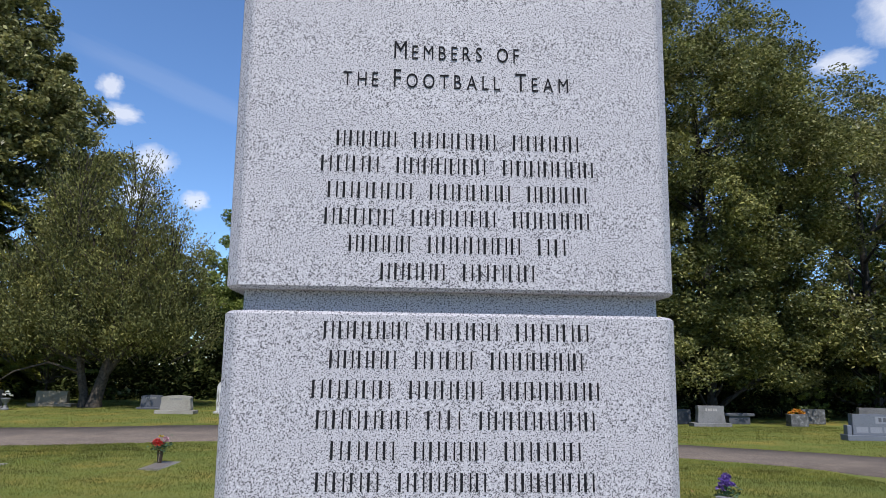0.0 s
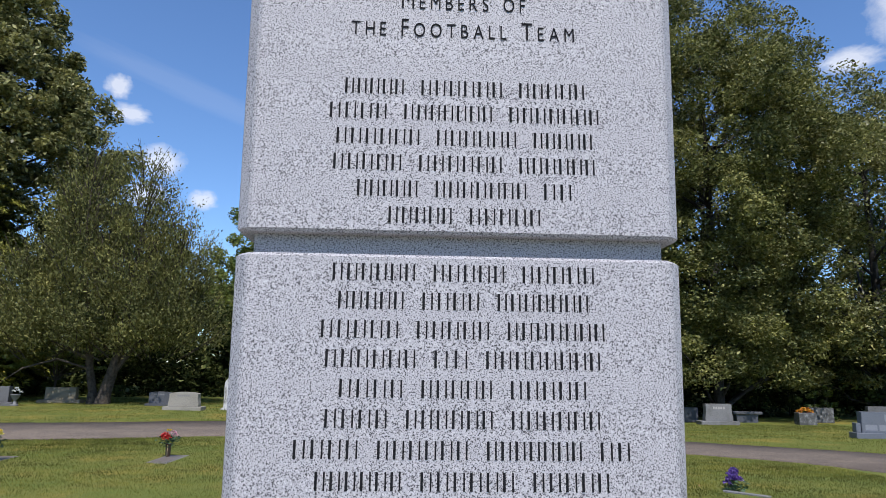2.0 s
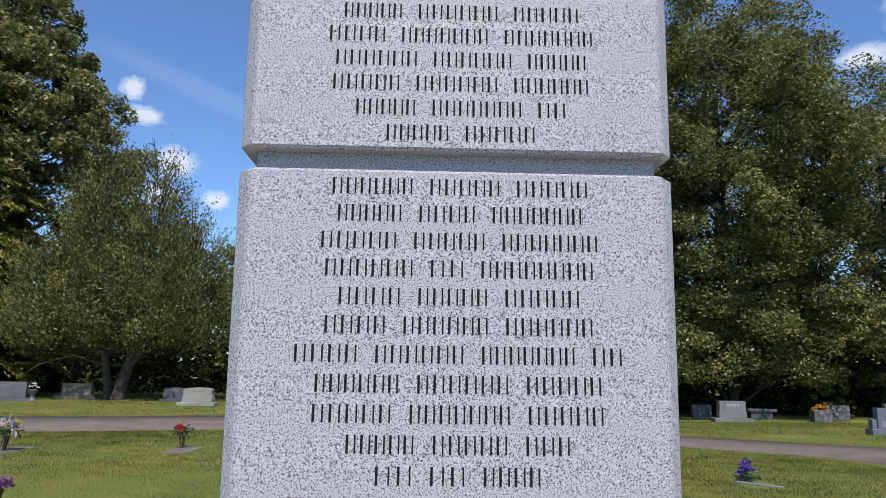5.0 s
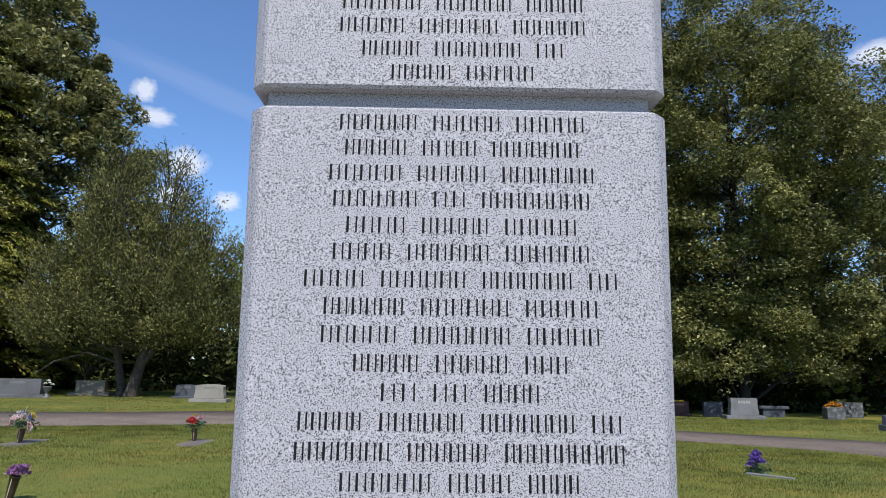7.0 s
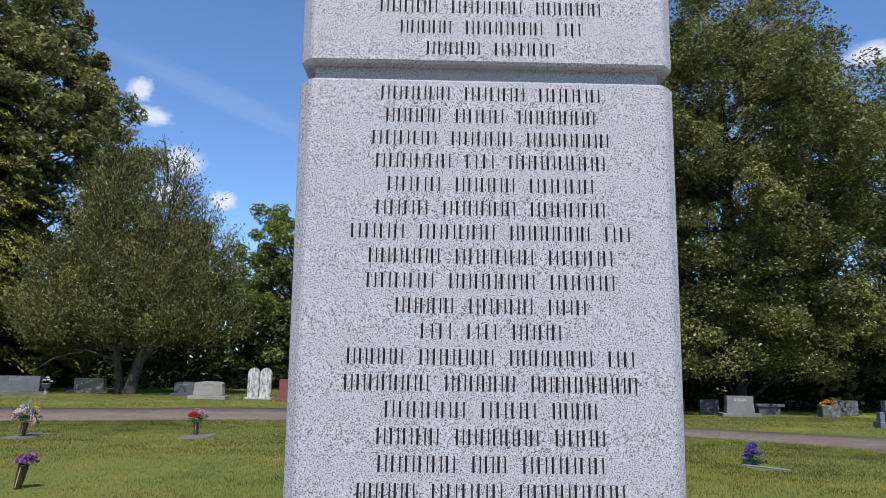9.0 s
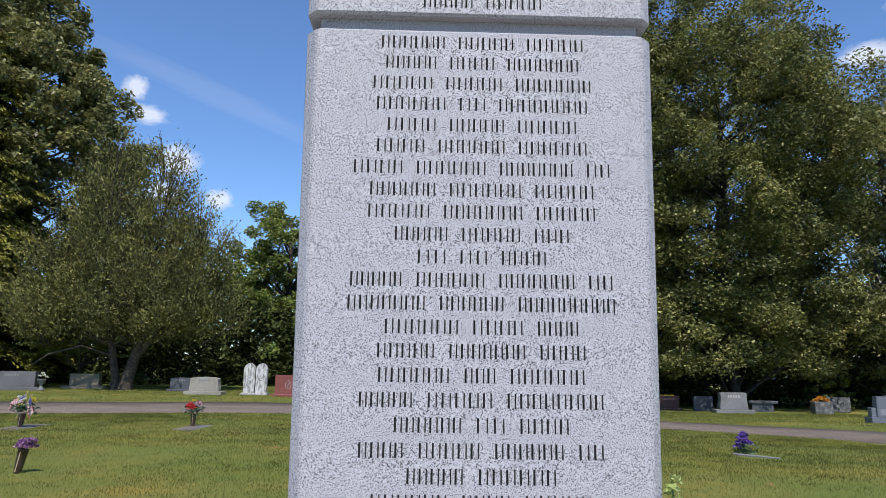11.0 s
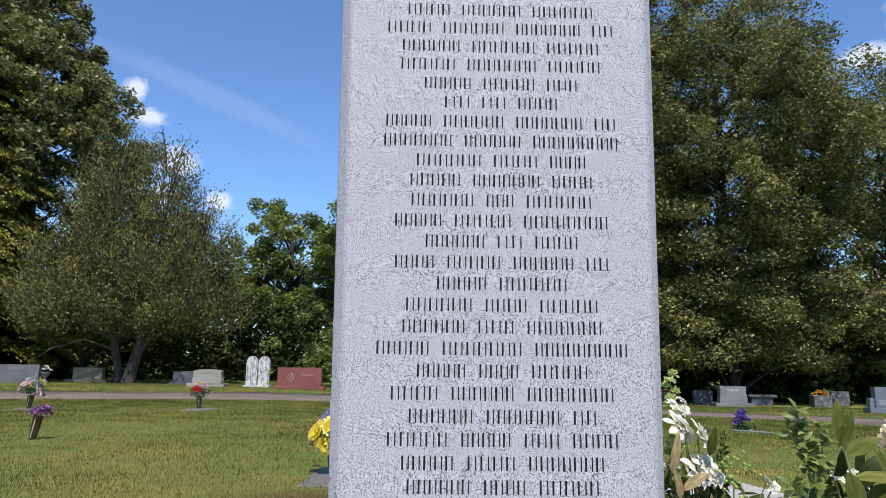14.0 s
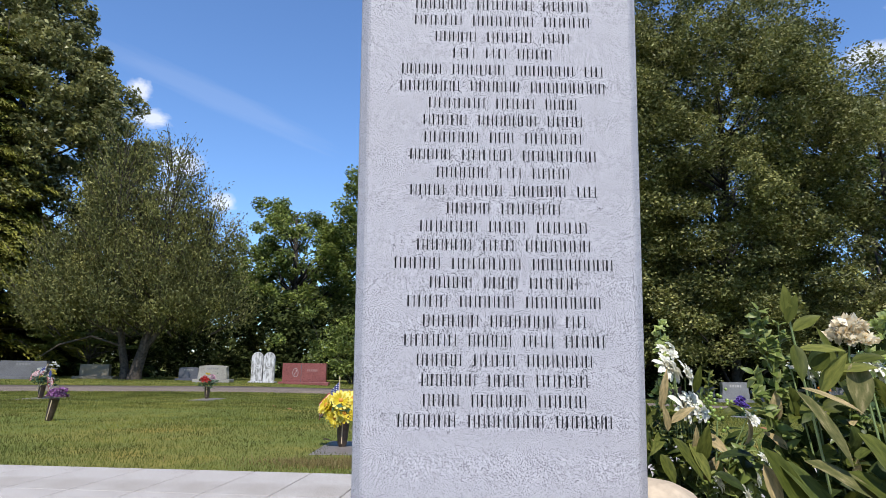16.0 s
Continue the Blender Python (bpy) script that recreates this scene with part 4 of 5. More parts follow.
plaque((-4.54, 7.55, -0.006), -2, 0.5, 0.42, "flat bronze grave marker on granite with a leaning vase")
t = vase_thing((-4.57, 7.55, -0.02), 0, (0, 10, 0), "leaning brown bronze vase of purple fabric flowers", 0.29, 0.056)
blooms(t, [(-0.06, 0, 0.31), (0.0, -0.04, 0.33), (0.05, 0.0, 0.34), (0.0, 0.05, 0.36), (0.09, 0.02, 0.34), (-0.03, 0, 0.37), (0.03, -0.02, 0.39), (0.08, -0.01, 0.40), (-0.06, 0.02, 0.34)], PETAL_PURPLE, 0.05, rng, 40, 0.046, "purple and white fabric bloom")
t.scale = (0.96, 0.96, 0.96)

plaque((-7.66, 12.8, 0), -2, 0.5, 1.2, "flat bronze grave marker on granite with flags")
t = vase_thing((-7.66, 12.75, -0.01), 0, (0, 6, 0), "brown bronze vase of mixed flowers and small flags", 0.24, 0.06)
blooms(t, [(-0.12, 0, 0.52), (-0.16, -0.02, 0.44), (-0.05, 0.02, 0.50)], PETAL_WHITE, 0.05, rng, 40, label="white fabric bloom")
blooms(t, [(0.14, -0.02, 0.52), (-0.02, -0.06, 0.38), (0.16, 0, 0.47)], PETAL_YELLOW, 0.05, rng, 40, label="yellow fabric bloom")
greens(t, 0.36, 0.10, 260, rng)
flag(t, pose(0.02, -0.09, 0.47, 0, -12, 180) @ Matrix.Scale(1.3, 4), rng)
flag(t, pose(0.08, -0.08, 0.44, 0, 22, 0) @ Matrix.Scale(1.2, 4), rng)
t.scale = (1.04, 1.04, 1.04)

plaque((-0.66, 5.2, 0), -2, 0.78, 1.1, "flat bronze grave marker on granite beside dry grass")
t = vase_thing((-0.82, 5.28, -0.004), 0, (0, 1, 0), "brown bronze vase of yellow daisies and small flags", 0.25, 0.058)
for x, y, z, rx, rz, r in ((-0.02, -0.10, 0.42, 60, 10, 0.10), (-0.10, -0.06, 0.33, 75, -30, 0.10), (0.02, -0.11, 0.31, 80, 8, 0.10), (-0.16, -0.02, 0.37, 60, -50, 0.10), (0.11, -0.06, 0.35, 70, 30, 0.10), (0.06, 0.02, 0.44, 40, 30, 0.09), (-0.08, 0.04, 0.44, 30, -20, 0.09), (0.15, 0.02, 0.30, 70, 60, 0.09), (-0.06, -0.11, 0.26, 95, -10, 0.085)):
    daisy(r, PETAL_YELLOW, PETAL_ORANGE, t, pose(x, y, z, rx, 0, rz))
greens(t, 0.33, 0.075, 160, rng, 0.08)
flag(t, pose(-0.05, 0.03, 0.45, 0, 3, 178) @ Matrix.Scale(1.25, 4), rng)
flag(t, pose(0.16, 0.02, 0.45, 0, 16, 10) @ Matrix.Scale(1.25, 4), rng)
t.scale = (0.95, 0.95, 0.92)

m = tagged(new("grave_marker"), "narrow pale granite grave marker with violet flowers", "grave marker", "flat grave markers")
m.matrix_world = pose(5.13, 10.24, lie(5.13, 10.24), 0, 0, -47)
part("slab", box(0.69, 0.10, 0.1, (0, 0, -0.096), 0.008), STONE_GREY, m)
t = tagged(new("flower_bunch"), "bunch of violet fabric flowers in the grass", "flowers")
t.location = (5.12, 10.6, lie(5.12, 10.6) - 0.02)
blooms(t, [(-0.06, 0, 0.18), (0.03, -0.03, 0.19), (0.0, 0.02, 0.27), (-0.05, 0, 0.25), (0.07, 0, 0.17), (-0.10, 0, 0.12), (0.0, 0, 0.31), (-0.02, -0.05, 0.22)], PETAL_VIOLET, 0.07, rng, 80, 0.045, "violet fabric bloom")
greens(t, 0.08, 0.09, 160, rng)

t = tagged(new("planter"), "square lichen-blotched stone planter of orange flowers", "planter")
t.matrix_world = pose(20.4, 34.0, lie(20.4, 34.0), 0, 0, -5) @ Matrix.Scale(1.45, 4)
part("box", box(0.62, 0.4, 0.47, (0, 0, -0.05), 0.02), STONE_BLOTCH_SHADED, t)
blooms(t, [(-0.2, 0, 0.45), (-0.08, -0.05, 0.52), (0.08, 0, 0.52), (0.2, 0.02, 0.45), (0.0, 0.08, 0.50)], PETAL_ORANGE, 0.11, rng, 80, 0.07, "orange and yellow bloom")
for x in (-0.3, -0.1, 0.08, 0.26):
    v, f = petal_ball(40, 0.11, 0.06, rng, 0.6, (x, 0, 0.74))
    arrays("flower", v, f, PETAL_YELLOW, GARLAND, "yellow bloom on the stone's top")
t = tagged(new("flower_urn"), "small grey stone urn of white flowers", "urn")
t.location = (-15.9, 27.9, 0)
t.scale = (0.86, 0.86, 0.86)
part("urn", lathe([(0.16, -0.03), (0.16, 0.08), (0.07, 0.12), (0.06, 0.28), (0.14, 0.36), (0.2, 0.52), (0.22, 0.54), (0.18, 0.55)], 14), STONE_GREY, t, smooth=True)
blooms(t, [(-0.12, 0, 0.68), (0.12, -0.05, 0.72), (0.0, 0.05, 0.82), (0.24, 0, 0.64)], PETAL_WHITE, 0.09, rng, 34, 0.06, "white bloom")


# ---- cut-flower arrangements by the pillar ----
def leaf_mesh(length, width, bend, name="leaf"):
    """A pointed leaf with a folded midrib, curving down along its length."""
    bm = bmesh.new()
    rows = []
    n = 7
    for i in range(n + 1):
        t = i / n
        w = width * 0.5 * math.sin(math.pi * (t ** 0.8)) ** 0.85 + 0.0006
        a = bend * t
        x = length * (math.sin(a) / bend if bend else t)
        z = -length * ((1 - math.cos(a)) / bend if bend else 0)
        rows.append([bm.verts.new((x, -w, z + w * 0.32 + 0.1 * w * math.sin(9 * t))), bm.verts.new((x, 0, z)), bm.verts.new((x, w, z + w * 0.32 + 0.1 * w * math.cos(8 * t)))])
    for a, b in zip(rows, rows[1:]):
        bm.faces.new((a[0], b[0], b[1], a[1]))
        bm.faces.new((a[1], b[1], b[2], a[2]))
    me = bpy.data.meshes.new(name)
    bm.to_mesh(me)
    bm.free()
    me.polygons.foreach_set("use_smooth", [True] * len(me.polygons))
    return me


LEAVES = {}
def leaf_on(parent, m, length, width, bend, mat):
    key = (round(length, 3), round(width, 3), round(bend, 1), mat.name)
    if key not in LEAVES:
        LEAVES[key] = leaf_mesh(length, width, bend)
        LEAVES[key].materials.append(mat)
    ob = new("leaf", LEAVES[key])
    ob.parent = parent
    ob.matrix_local = m
    return ob


def stem_part(parent, pts, r, mat=None, name="stem"):
    v, f = tubes([[(p, r * (1 - 0.4 * i / len(pts))) for i, p in enumerate(pts)]], 6)
    return arrays(name, v, f, mat or STEM, parent, smooth=True)


def lily(parent, m, r, mat, rng, petals=40):
    """A full bloom of narrow petals that cup more steeply towards the middle."""
    v, f = [], []
    for i in range(petals):
        q = i / petals
        a = 2.4 * i + rng.uniform(-0.2, 0.2)
        lift = 0.15 + 1.05 * q + rng.uniform(-0.12, 0.12)
        k = r * rng.uniform(0.85, 1.1) * (1.05 - 0.45 * q)
        d = np.array((math.cos(a), math.sin(a), 0))
        s = np.array((-d[1], d[0], 0))
        base = len(v)
        for t, w, u in ((0.05, 0.05, 0.0), (0.35, 0.13, 0.03), (0.7, 0.18, 0.01), (0.92, 0.14, -0.04), (1.0, 0.05, -0.09)):
            c = d * k * t * math.cos(lift) + np.array((0, 0, k * (t * math.sin(lift) - 0.22 * t * t + u)))
            v += [c - s * k * w + np.array((0, 0, 0.06 * k)), c, c + s * k * w + np.array((0, 0, 0.06 * k))]
        for j in range(4):
            n = base + 3 * j
            f += [(n, n + 3, n + 4, n + 1), (n + 1, n + 4, n + 5, n + 2)]
    ob = arrays("flower", np.array(v), np.array(f), mat, parent, smooth=True)
    ob.matrix_local = m
    return ob


def bell_spike(parent, root, tip, rng):
    root, tip = Vector(root), Vector(tip)
    stem_part(parent, [root, root.lerp(tip, 0.5) + Vector((0.01, 0, 0)), tip], 0.004)
    for i in range(16):
        t = 0.45 + 0.55 * i / 16
        v, f = petal_ball(18, 0.02, 0.024, rng, 1.0)
        ob = arrays("bell", v, f, BELLS, parent)
        a = i * 2.1
        ob.matrix_local = Matrix.Translation(root.lerp(tip, t) + Vector((math.cos(a) * 0.016, math.sin(a) * 0.016, 0)))


def berries(parent, at, n, r, rng):
    for i in range(n):
        d = rng.normal(size=3)
        d /= np.linalg.norm(d)
        bm = bmesh.new()
        bmesh.ops.create_icosphere(bm, subdivisions=2, radius=0.0068 * rng.uniform(0.8, 1.15))
        ob = part("berry", bm, BERRY, parent, smooth=True)
        ob.location = Vector(at) + Vector(d * r * rng.uniform(0.4, 1.0))


def leaf_to(parent, a, b, width, bend, mat, roll=0.0):
    """A leaf from its stalk at a to its tip near b, its face turned up and outwards."""
    a, b = Vector(a), Vector(b)
    x = (b - a).normalized()
    up = Vector((0.0, -0.6, 0.8))
    y = up.cross(x).normalized()
    z = x.cross(y)
    m = Matrix((x, y, z)).transposed().to_4x4()
    m.translation = a
    L = max(0.03, round((b - a).length / 0.015) * 0.015)
    return leaf_on(parent, m @ pose(0, 0, 0, roll, -math.degrees(bend) * 0.4, 0), L, max(0.01, round(width / 0.005) * 0.005), bend, mat)


def loose_leaf(parent, p, L, ratio, rng, mat, rise=0.4):
    """A leaf springing from p in a chance direction, mostly turned to the open side."""
    a = rng.uniform(0, 2 * math.pi)
    d = Vector((math.cos(a), -0.35 + 0.5 * rng.normal(), math.sin(a) * 0.8 + rise)).normalized()
    leaf_to(parent, p, Vector(p) + d * L, L * ratio, (0.4, 0.8, 1.2)[rng.integers(3)], mat, rng.uniform(-35, 35))


def scatter(parent, n, centre, spread, lengths, ratio, rng, dry=11, mats=None):
    """Loose leaves round a centre, rising and turning outwards."""
    for i in range(n):
        p = Vector(centre) + Vector(np.clip(rng.normal(size=3), -1.7, 1.7) * np.array(spread))
        mat = LEAF_DRY if dry and i % dry == 0 else (mats or (LEAF_CUT,))[i % len(mats or (1,))]
        loose_leaf(parent, p, lengths[i % len(lengths)], ratio, rng, mat)


SMALL_LEAF = leaf_mesh(1.0, 0.42, 0.7, "small_leaf")


def twig(parent, pts, n, L, rng, mat, r=0.0025):
    """A twig through pts with many tiny leaves, joined, along its upper part."""
    pts = [Vector(p) for p in pts]
    tw = stem_part(parent, pts, r, BARK if mat is LEAF_SHINE else None, "twig")
    bm = bmesh.new()
    for i in range(int(n * 1.5)):
        t = (0.12 + 0.88 * i / (n * 1.5)) * (len(pts) - 1)
        k = min(int(t), len(pts) - 2)
        me = SMALL_LEAF.copy()
        a = rng.uniform(0, 2 * math.pi)
        x = Vector((math.cos(a), -0.3 + 0.5 * rng.normal(), math.sin(a) * 0.8 + 0.5)).normalized()
        y = Vector((0.0, -0.6, 0.8)).cross(x).normalized()
        m = Matrix((x, y, x.cross(y))).transposed().to_4x4()
        m.translation = pts[k].lerp(pts[k + 1], t - k)
        me.transform(m @ pose(0, 0, 0, rng.uniform(-40, 40), -15, 0) @ Matrix.Scale(L * rng.uniform(0.7, 1.1) * (1.0 - 0.3 * i / (n * 1.5)), 4))
        bm.from_mesh(me)
        bpy.data.meshes.remove(me)
    part("small_leaves", bm, mat, tw, smooth=True)


rng = np.random.default_rng(80)
arr = tagged(new("flower_arrangement"), "low spray of white lilies, green bells, berries and wilting leaves", "flowers", "flower arrangements by the pillar")
arr.location = (0.92, 2.06, 0)
part("basket", lathe([(0.10, 0.0), (0.15, 0.02), (0.17, 0.16), (0.16, 0.17), (0.13, 0.15)], 14), BRONZE, arr, "low dark basket", True)
bell_spike(arr, (-0.05, 0.05, 0.25), (-0.06, 0.14, 0.87), rng)
bell_spike(arr, (-0.04, 0.0, 0.12), (-0.12, 0.02, 0.62), rng)
for x, y, z, rx, ry, r in ((-0.105, -0.04, 0.675, 55, 0, 0.062), (-0.08, -0.05, 0.655, 60, 20, 0.055), (-0.035, -0.06, 0.64, 65, 35, 0.062), (-0.05, -0.05, 0.525, 70, 0, 0.066), (-0.02, -0.06, 0.545, 70, 20, 0.05), (0.015, -0.06, 0.505, 75, 30, 0.045),
                           (-0.085, 0.05, 0.745, 40, 20, 0.028), (-0.05, 0.05, 0.755, 40, 10, 0.028), (-0.045, 0.04, 0.725, 60, 10, 0.028), (0.175, -0.10, 0.495, 60, 30, 0.03), (0.19, -0.11, 0.48, 70, 0, 0.026), (0.04, -0.12, 0.26, 60, 0, 0.035), (0.13, -0.13, 0.22, 70, 10, 0.05), (0.17, -0.13, 0.28, 70, 10, 0.04), (0.22, -0.10, 0.34, 60, 20, 0.035)):
    lily(arr, pose(x, y, z, rx, ry, rng.uniform(0, 90)), r, PETAL_WHITE, rng)
    stem_part(arr, [(0, 0, 0.1), (x * 0.6, y * 0.4, z * 0.6), (x, y + 0.01, z - 0.005)], 0.003)
twig(arr, [(0.03, 0, 0.12), (0.05, -0.02, 0.45), (0.065, -0.04, 0.66)], 40, 0.05, rng, LEAF_CUT)
twig(arr, [(0.03, 0, 0.12), (0.03, -0.02, 0.40), (0.03, -0.03, 0.58)], 26, 0.05, rng, LEAF_DEEP)
twig(arr, [(0.1, -0.02, 0.1), (0.16, -0.04, 0.30), (0.20, -0.06, 0.44)], 30, 0.06, rng, LEAF_FRESH)
twig(arr, [(0.1, -0.02, 0.1), (0.22, -0.04, 0.28), (0.27, -0.05, 0.40)], 30, 0.06, rng, LEAF_FRESH)
twig(arr, [(0.1, -0.06, 0.1), (0.13, -0.1, 0.25), (0.14, -0.12, 0.38)], 26, 0.07, rng, LEAF_FRESH)
scatter(arr, 60, (-0.17, -0.02, 0.20), (0.045, 0.05, 0.10), (0.08, 0.11, 0.15), 0.24, rng, 6, (LEAF_SHINE,))
scatter(arr, 60, (-0.13, 0.0, 0.36), (0.04, 0.04, 0.09), (0.06, 0.08, 0.11), 0.28, rng, 12, (LEAF_SHINE, LEAF_CUT))
for k in range(7):
    x = -0.16 + 0.03 * k
    twig(arr, [(-0.06, 0, 0.1), (x, -0.03, 0.3), (x * 1.05, -0.05, 0.44 + 0.03 * (k * 3 % 4))], 18, 0.045, rng, LEAF_DEEP if k % 2 else LEAF_CUT)
for k in range(9):
    x = 0.02 + 0.035 * k
    twig(arr, [(0.08, -0.02, 0.08), (x * 0.9, -0.08, 0.2), (x, -0.10 - 0.01 * (k % 3), 0.30 + 0.03 * (k * 5 % 4))], 16, 0.055, rng, LEAF_FRESH)
berries(arr, (0.07, -0.10, 0.525), 40, 0.082, rng)
stem_part(arr, [(0.03, 0, 0.1), (0.06, -0.06, 0.3), (0.07, -0.08, 0.50)], 0.004)
scatter(arr, 100, (0.0, 0.02, 0.30), (0.085, 0.05, 0.11), (0.07, 0.10, 0.14), 0.28, rng, 14, (LEAF_SHINE, LEAF_SHINE, LEAF_CUT))
scatter(arr, 70, (0.05, 0.06, 0.18), (0.16, 0.05, 0.07), (0.10, 0.14), 0.3, rng, 0, (LEAF_SHINE,))
scatter(arr, 60, (0.17, -0.04, 0.22), (0.07, 0.05, 0.09), (0.07, 0.10, 0.13), 0.28, rng, 13, (LEAF_FRESH, LEAF_CUT))
for a, b, w, mt in (((-0.15, -0.10, 0.52), (-0.125, -0.11, 0.66), 0.03, LEAF_DRY), ((-0.12, -0.12, 0.47), (-0.04, -0.14, 0.53), 0.04, LEAF_DRY), ((-0.13, -0.11, 0.44), (-0.15, -0.12, 0.55), 0.03, LEAF_DRY), ((-0.04, -0.12, 0.36), (-0.03, -0.13, 0.47), 0.025, LEAF_DRY),
                    ((-0.02, -0.12, 0.33), (0.0, -0.16, 0.47), 0.05, LEAF_CUT), ((-0.06, -0.12, 0.40), (0.0, -0.16, 0.27), 0.05, LEAF_CUT), ((-0.12, -0.12, 0.42), (-0.03, -0.17, 0.28), 0.05, LEAF_CUT), ((-0.16, -0.1, 0.36), (-0.12, -0.14, 0.25), 0.05, LEAF_CUT), ((-0.08, -0.14, 0.2), (0.08, -0.18, 0.16), 0.04, LEAF_CUT), ((0.02, -0.14, 0.3), (0.12, -0.18, 0.24), 0.05, LEAF_SHINE), ((-0.02, -0.10, 0.58), (0.0, -0.12, 0.68), 0.03, LEAF_CUT)):
    leaf_to(arr, a, b, w, 0.5, mt)

arr = tagged(new("flower_arrangement"), "tall leafy spray with a cream bloom and withering leaves", "flowers", "flower arrangements by the pillar")
arr.location = (0.80, 0.93, 0)
part("basket", lathe([(0.10, 0.0), (0.15, 0.02), (0.17, 0.20), (0.16, 0.21), (0.13, 0.18)], 14), BRONZE, arr, "low dark basket", True)
blooms(arr, [(0.010, -0.04, 0.752), (0.035, -0.045, 0.725), (0.03, -0.03, 0.757), (0.0, -0.035, 0.735)], PETAL_CREAM, 0.032, rng, 70, 0.026, "ruffled cream bloom")
stem_part(arr, [(0, 0, 0.15), (0.01, -0.02, 0.5), (0.02, -0.035, 0.735)], 0.003)
for x, y, z, r in ((0.064, -0.03, 0.675, 0.042), (0.09, -0.02, 0.66, 0.04), (-0.05, 0.0, 0.668, 0.026), (-0.055, 0.0, 0.645, 0.024), (-0.09, 0.0, 0.67, 0.016), (0.12, -0.03, 0.62, 0.03)):
    lily(arr, pose(x, y, z, 55 + 12 * rng.normal(), 12 * rng.normal(), rng.uniform(0, 90)), r, PETAL_WHITE, rng)
    stem_part(arr, [(0, 0, 0.15), (x * 0.5, y * 0.5, z * 0.6), (x, y + 0.008, z - 0.005)], 0.003)
bell_spike(arr, (0.05, 0.0, 0.4), (0.115, -0.03, 0.80), rng)
bell_spike(arr, (0.04, 0.0, 0.4), (0.05, -0.03, 0.705), rng)
for pts, n in (([(-0.10, 0.02, 0.2), (-0.112, 0.02, 0.54), (-0.126, 0.02, 0.685), (-0.150, 0.02, 0.80)], 60), ([(-0.112, 0.02, 0.50), (-0.14, 0.03, 0.60), (-0.165, 0.03, 0.66)], 24), ([(-0.112, 0.02, 0.52), (-0.095, 0.03, 0.64), (-0.10, 0.03, 0.77)], 36), ([(-0.11, 0.02, 0.50), (-0.155, 0.0, 0.57), (-0.185, 0.0, 0.62)], 20), ([(-0.126, 0.02, 0.66), (-0.15, 0.03, 0.73), (-0.165, 0.03, 0.76)], 18)):
    twig(arr, pts, n, 0.042, rng, LEAF_FRESH, 0.002)
for k in range(8):
    x = -0.02 + 0.03 * k
    twig(arr, [(0.02, 0.0, 0.25), (x * 0.8, -0.02, 0.45), (x, -0.03, 0.56 + 0.035 * (k * 5 % 4))], 18, 0.05, rng, LEAF_FRESH if k % 2 else LEAF_DEEP)
# tall stem of rounder leaves in front
stem_part(arr, [(-0.05, -0.1, 0.15), (-0.14, -0.17, 0.5), (-0.185, -0.205, 0.65), (-0.212, -0.21, 0.80)], 0.003)
for a, b, w in (((-0.213, -0.21, 0.765), (-0.216, -0.22, 0.822), 0.026), ((-0.210, -0.21, 0.75), (-0.195, -0.22, 0.80), 0.02), ((-0.20, -0.21, 0.735), (-0.155, -0.22, 0.762), 0.03), ((-0.195, -0.21, 0.70), (-0.11, -0.22, 0.70), 0.024), ((-0.2, -0.21, 0.71), (-0.205, -0.24, 0.64), 0.03), ((-0.165, -0.21, 0.66), (-0.135, -0.22, 0.70), 0.032), ((-0.15, -0.2, 0.62), (-0.11, -0.22, 0.69), 0.03),
                ((-0.11, -0.18, 0.66), (-0.14, -0.19, 0.745), 0.03), ((-0.08, -0.15, 0.64), (-0.085, -0.17, 0.71), 0.03), ((-0.10, -0.17, 0.66), (-0.03, -0.2, 0.67), 0.03), ((-0.06, -0.16, 0.68), (0.0, -0.18, 0.69), 0.028), ((-0.14, -0.18, 0.60), (-0.20, -0.2, 0.58), 0.03)):
    leaf_to(arr, a, b, w, 0.3, LEAF_CUT)
scatter(arr, 90, (-0.06, 0.02, 0.52), (0.06, 0.05, 0.09), (0.04, 0.055, 0.07), 0.42, rng, 17, (LEAF_SHINE, LEAF_CUT, LEAF_SHINE))
scatter(arr, 90, (0.07, -0.01, 0.52), (0.08, 0.05, 0.10), (0.06, 0.08, 0.10), 0.42, rng, 9, (LEAF_CUT, LEAF_SHINE))
scatter(arr, 90, (-0.02, -0.02, 0.36), (0.10, 0.05, 0.08), (0.07, 0.09, 0.12), 0.34, rng, 9, (LEAF_SHINE, LEAF_CUT, LEAF_SHINE))
scatter(arr, 60, (0.04, 0.05, 0.45), (0.12, 0.04, 0.12), (0.07, 0.09, 0.12), 0.36, rng, 0, (LEAF_SHINE,))
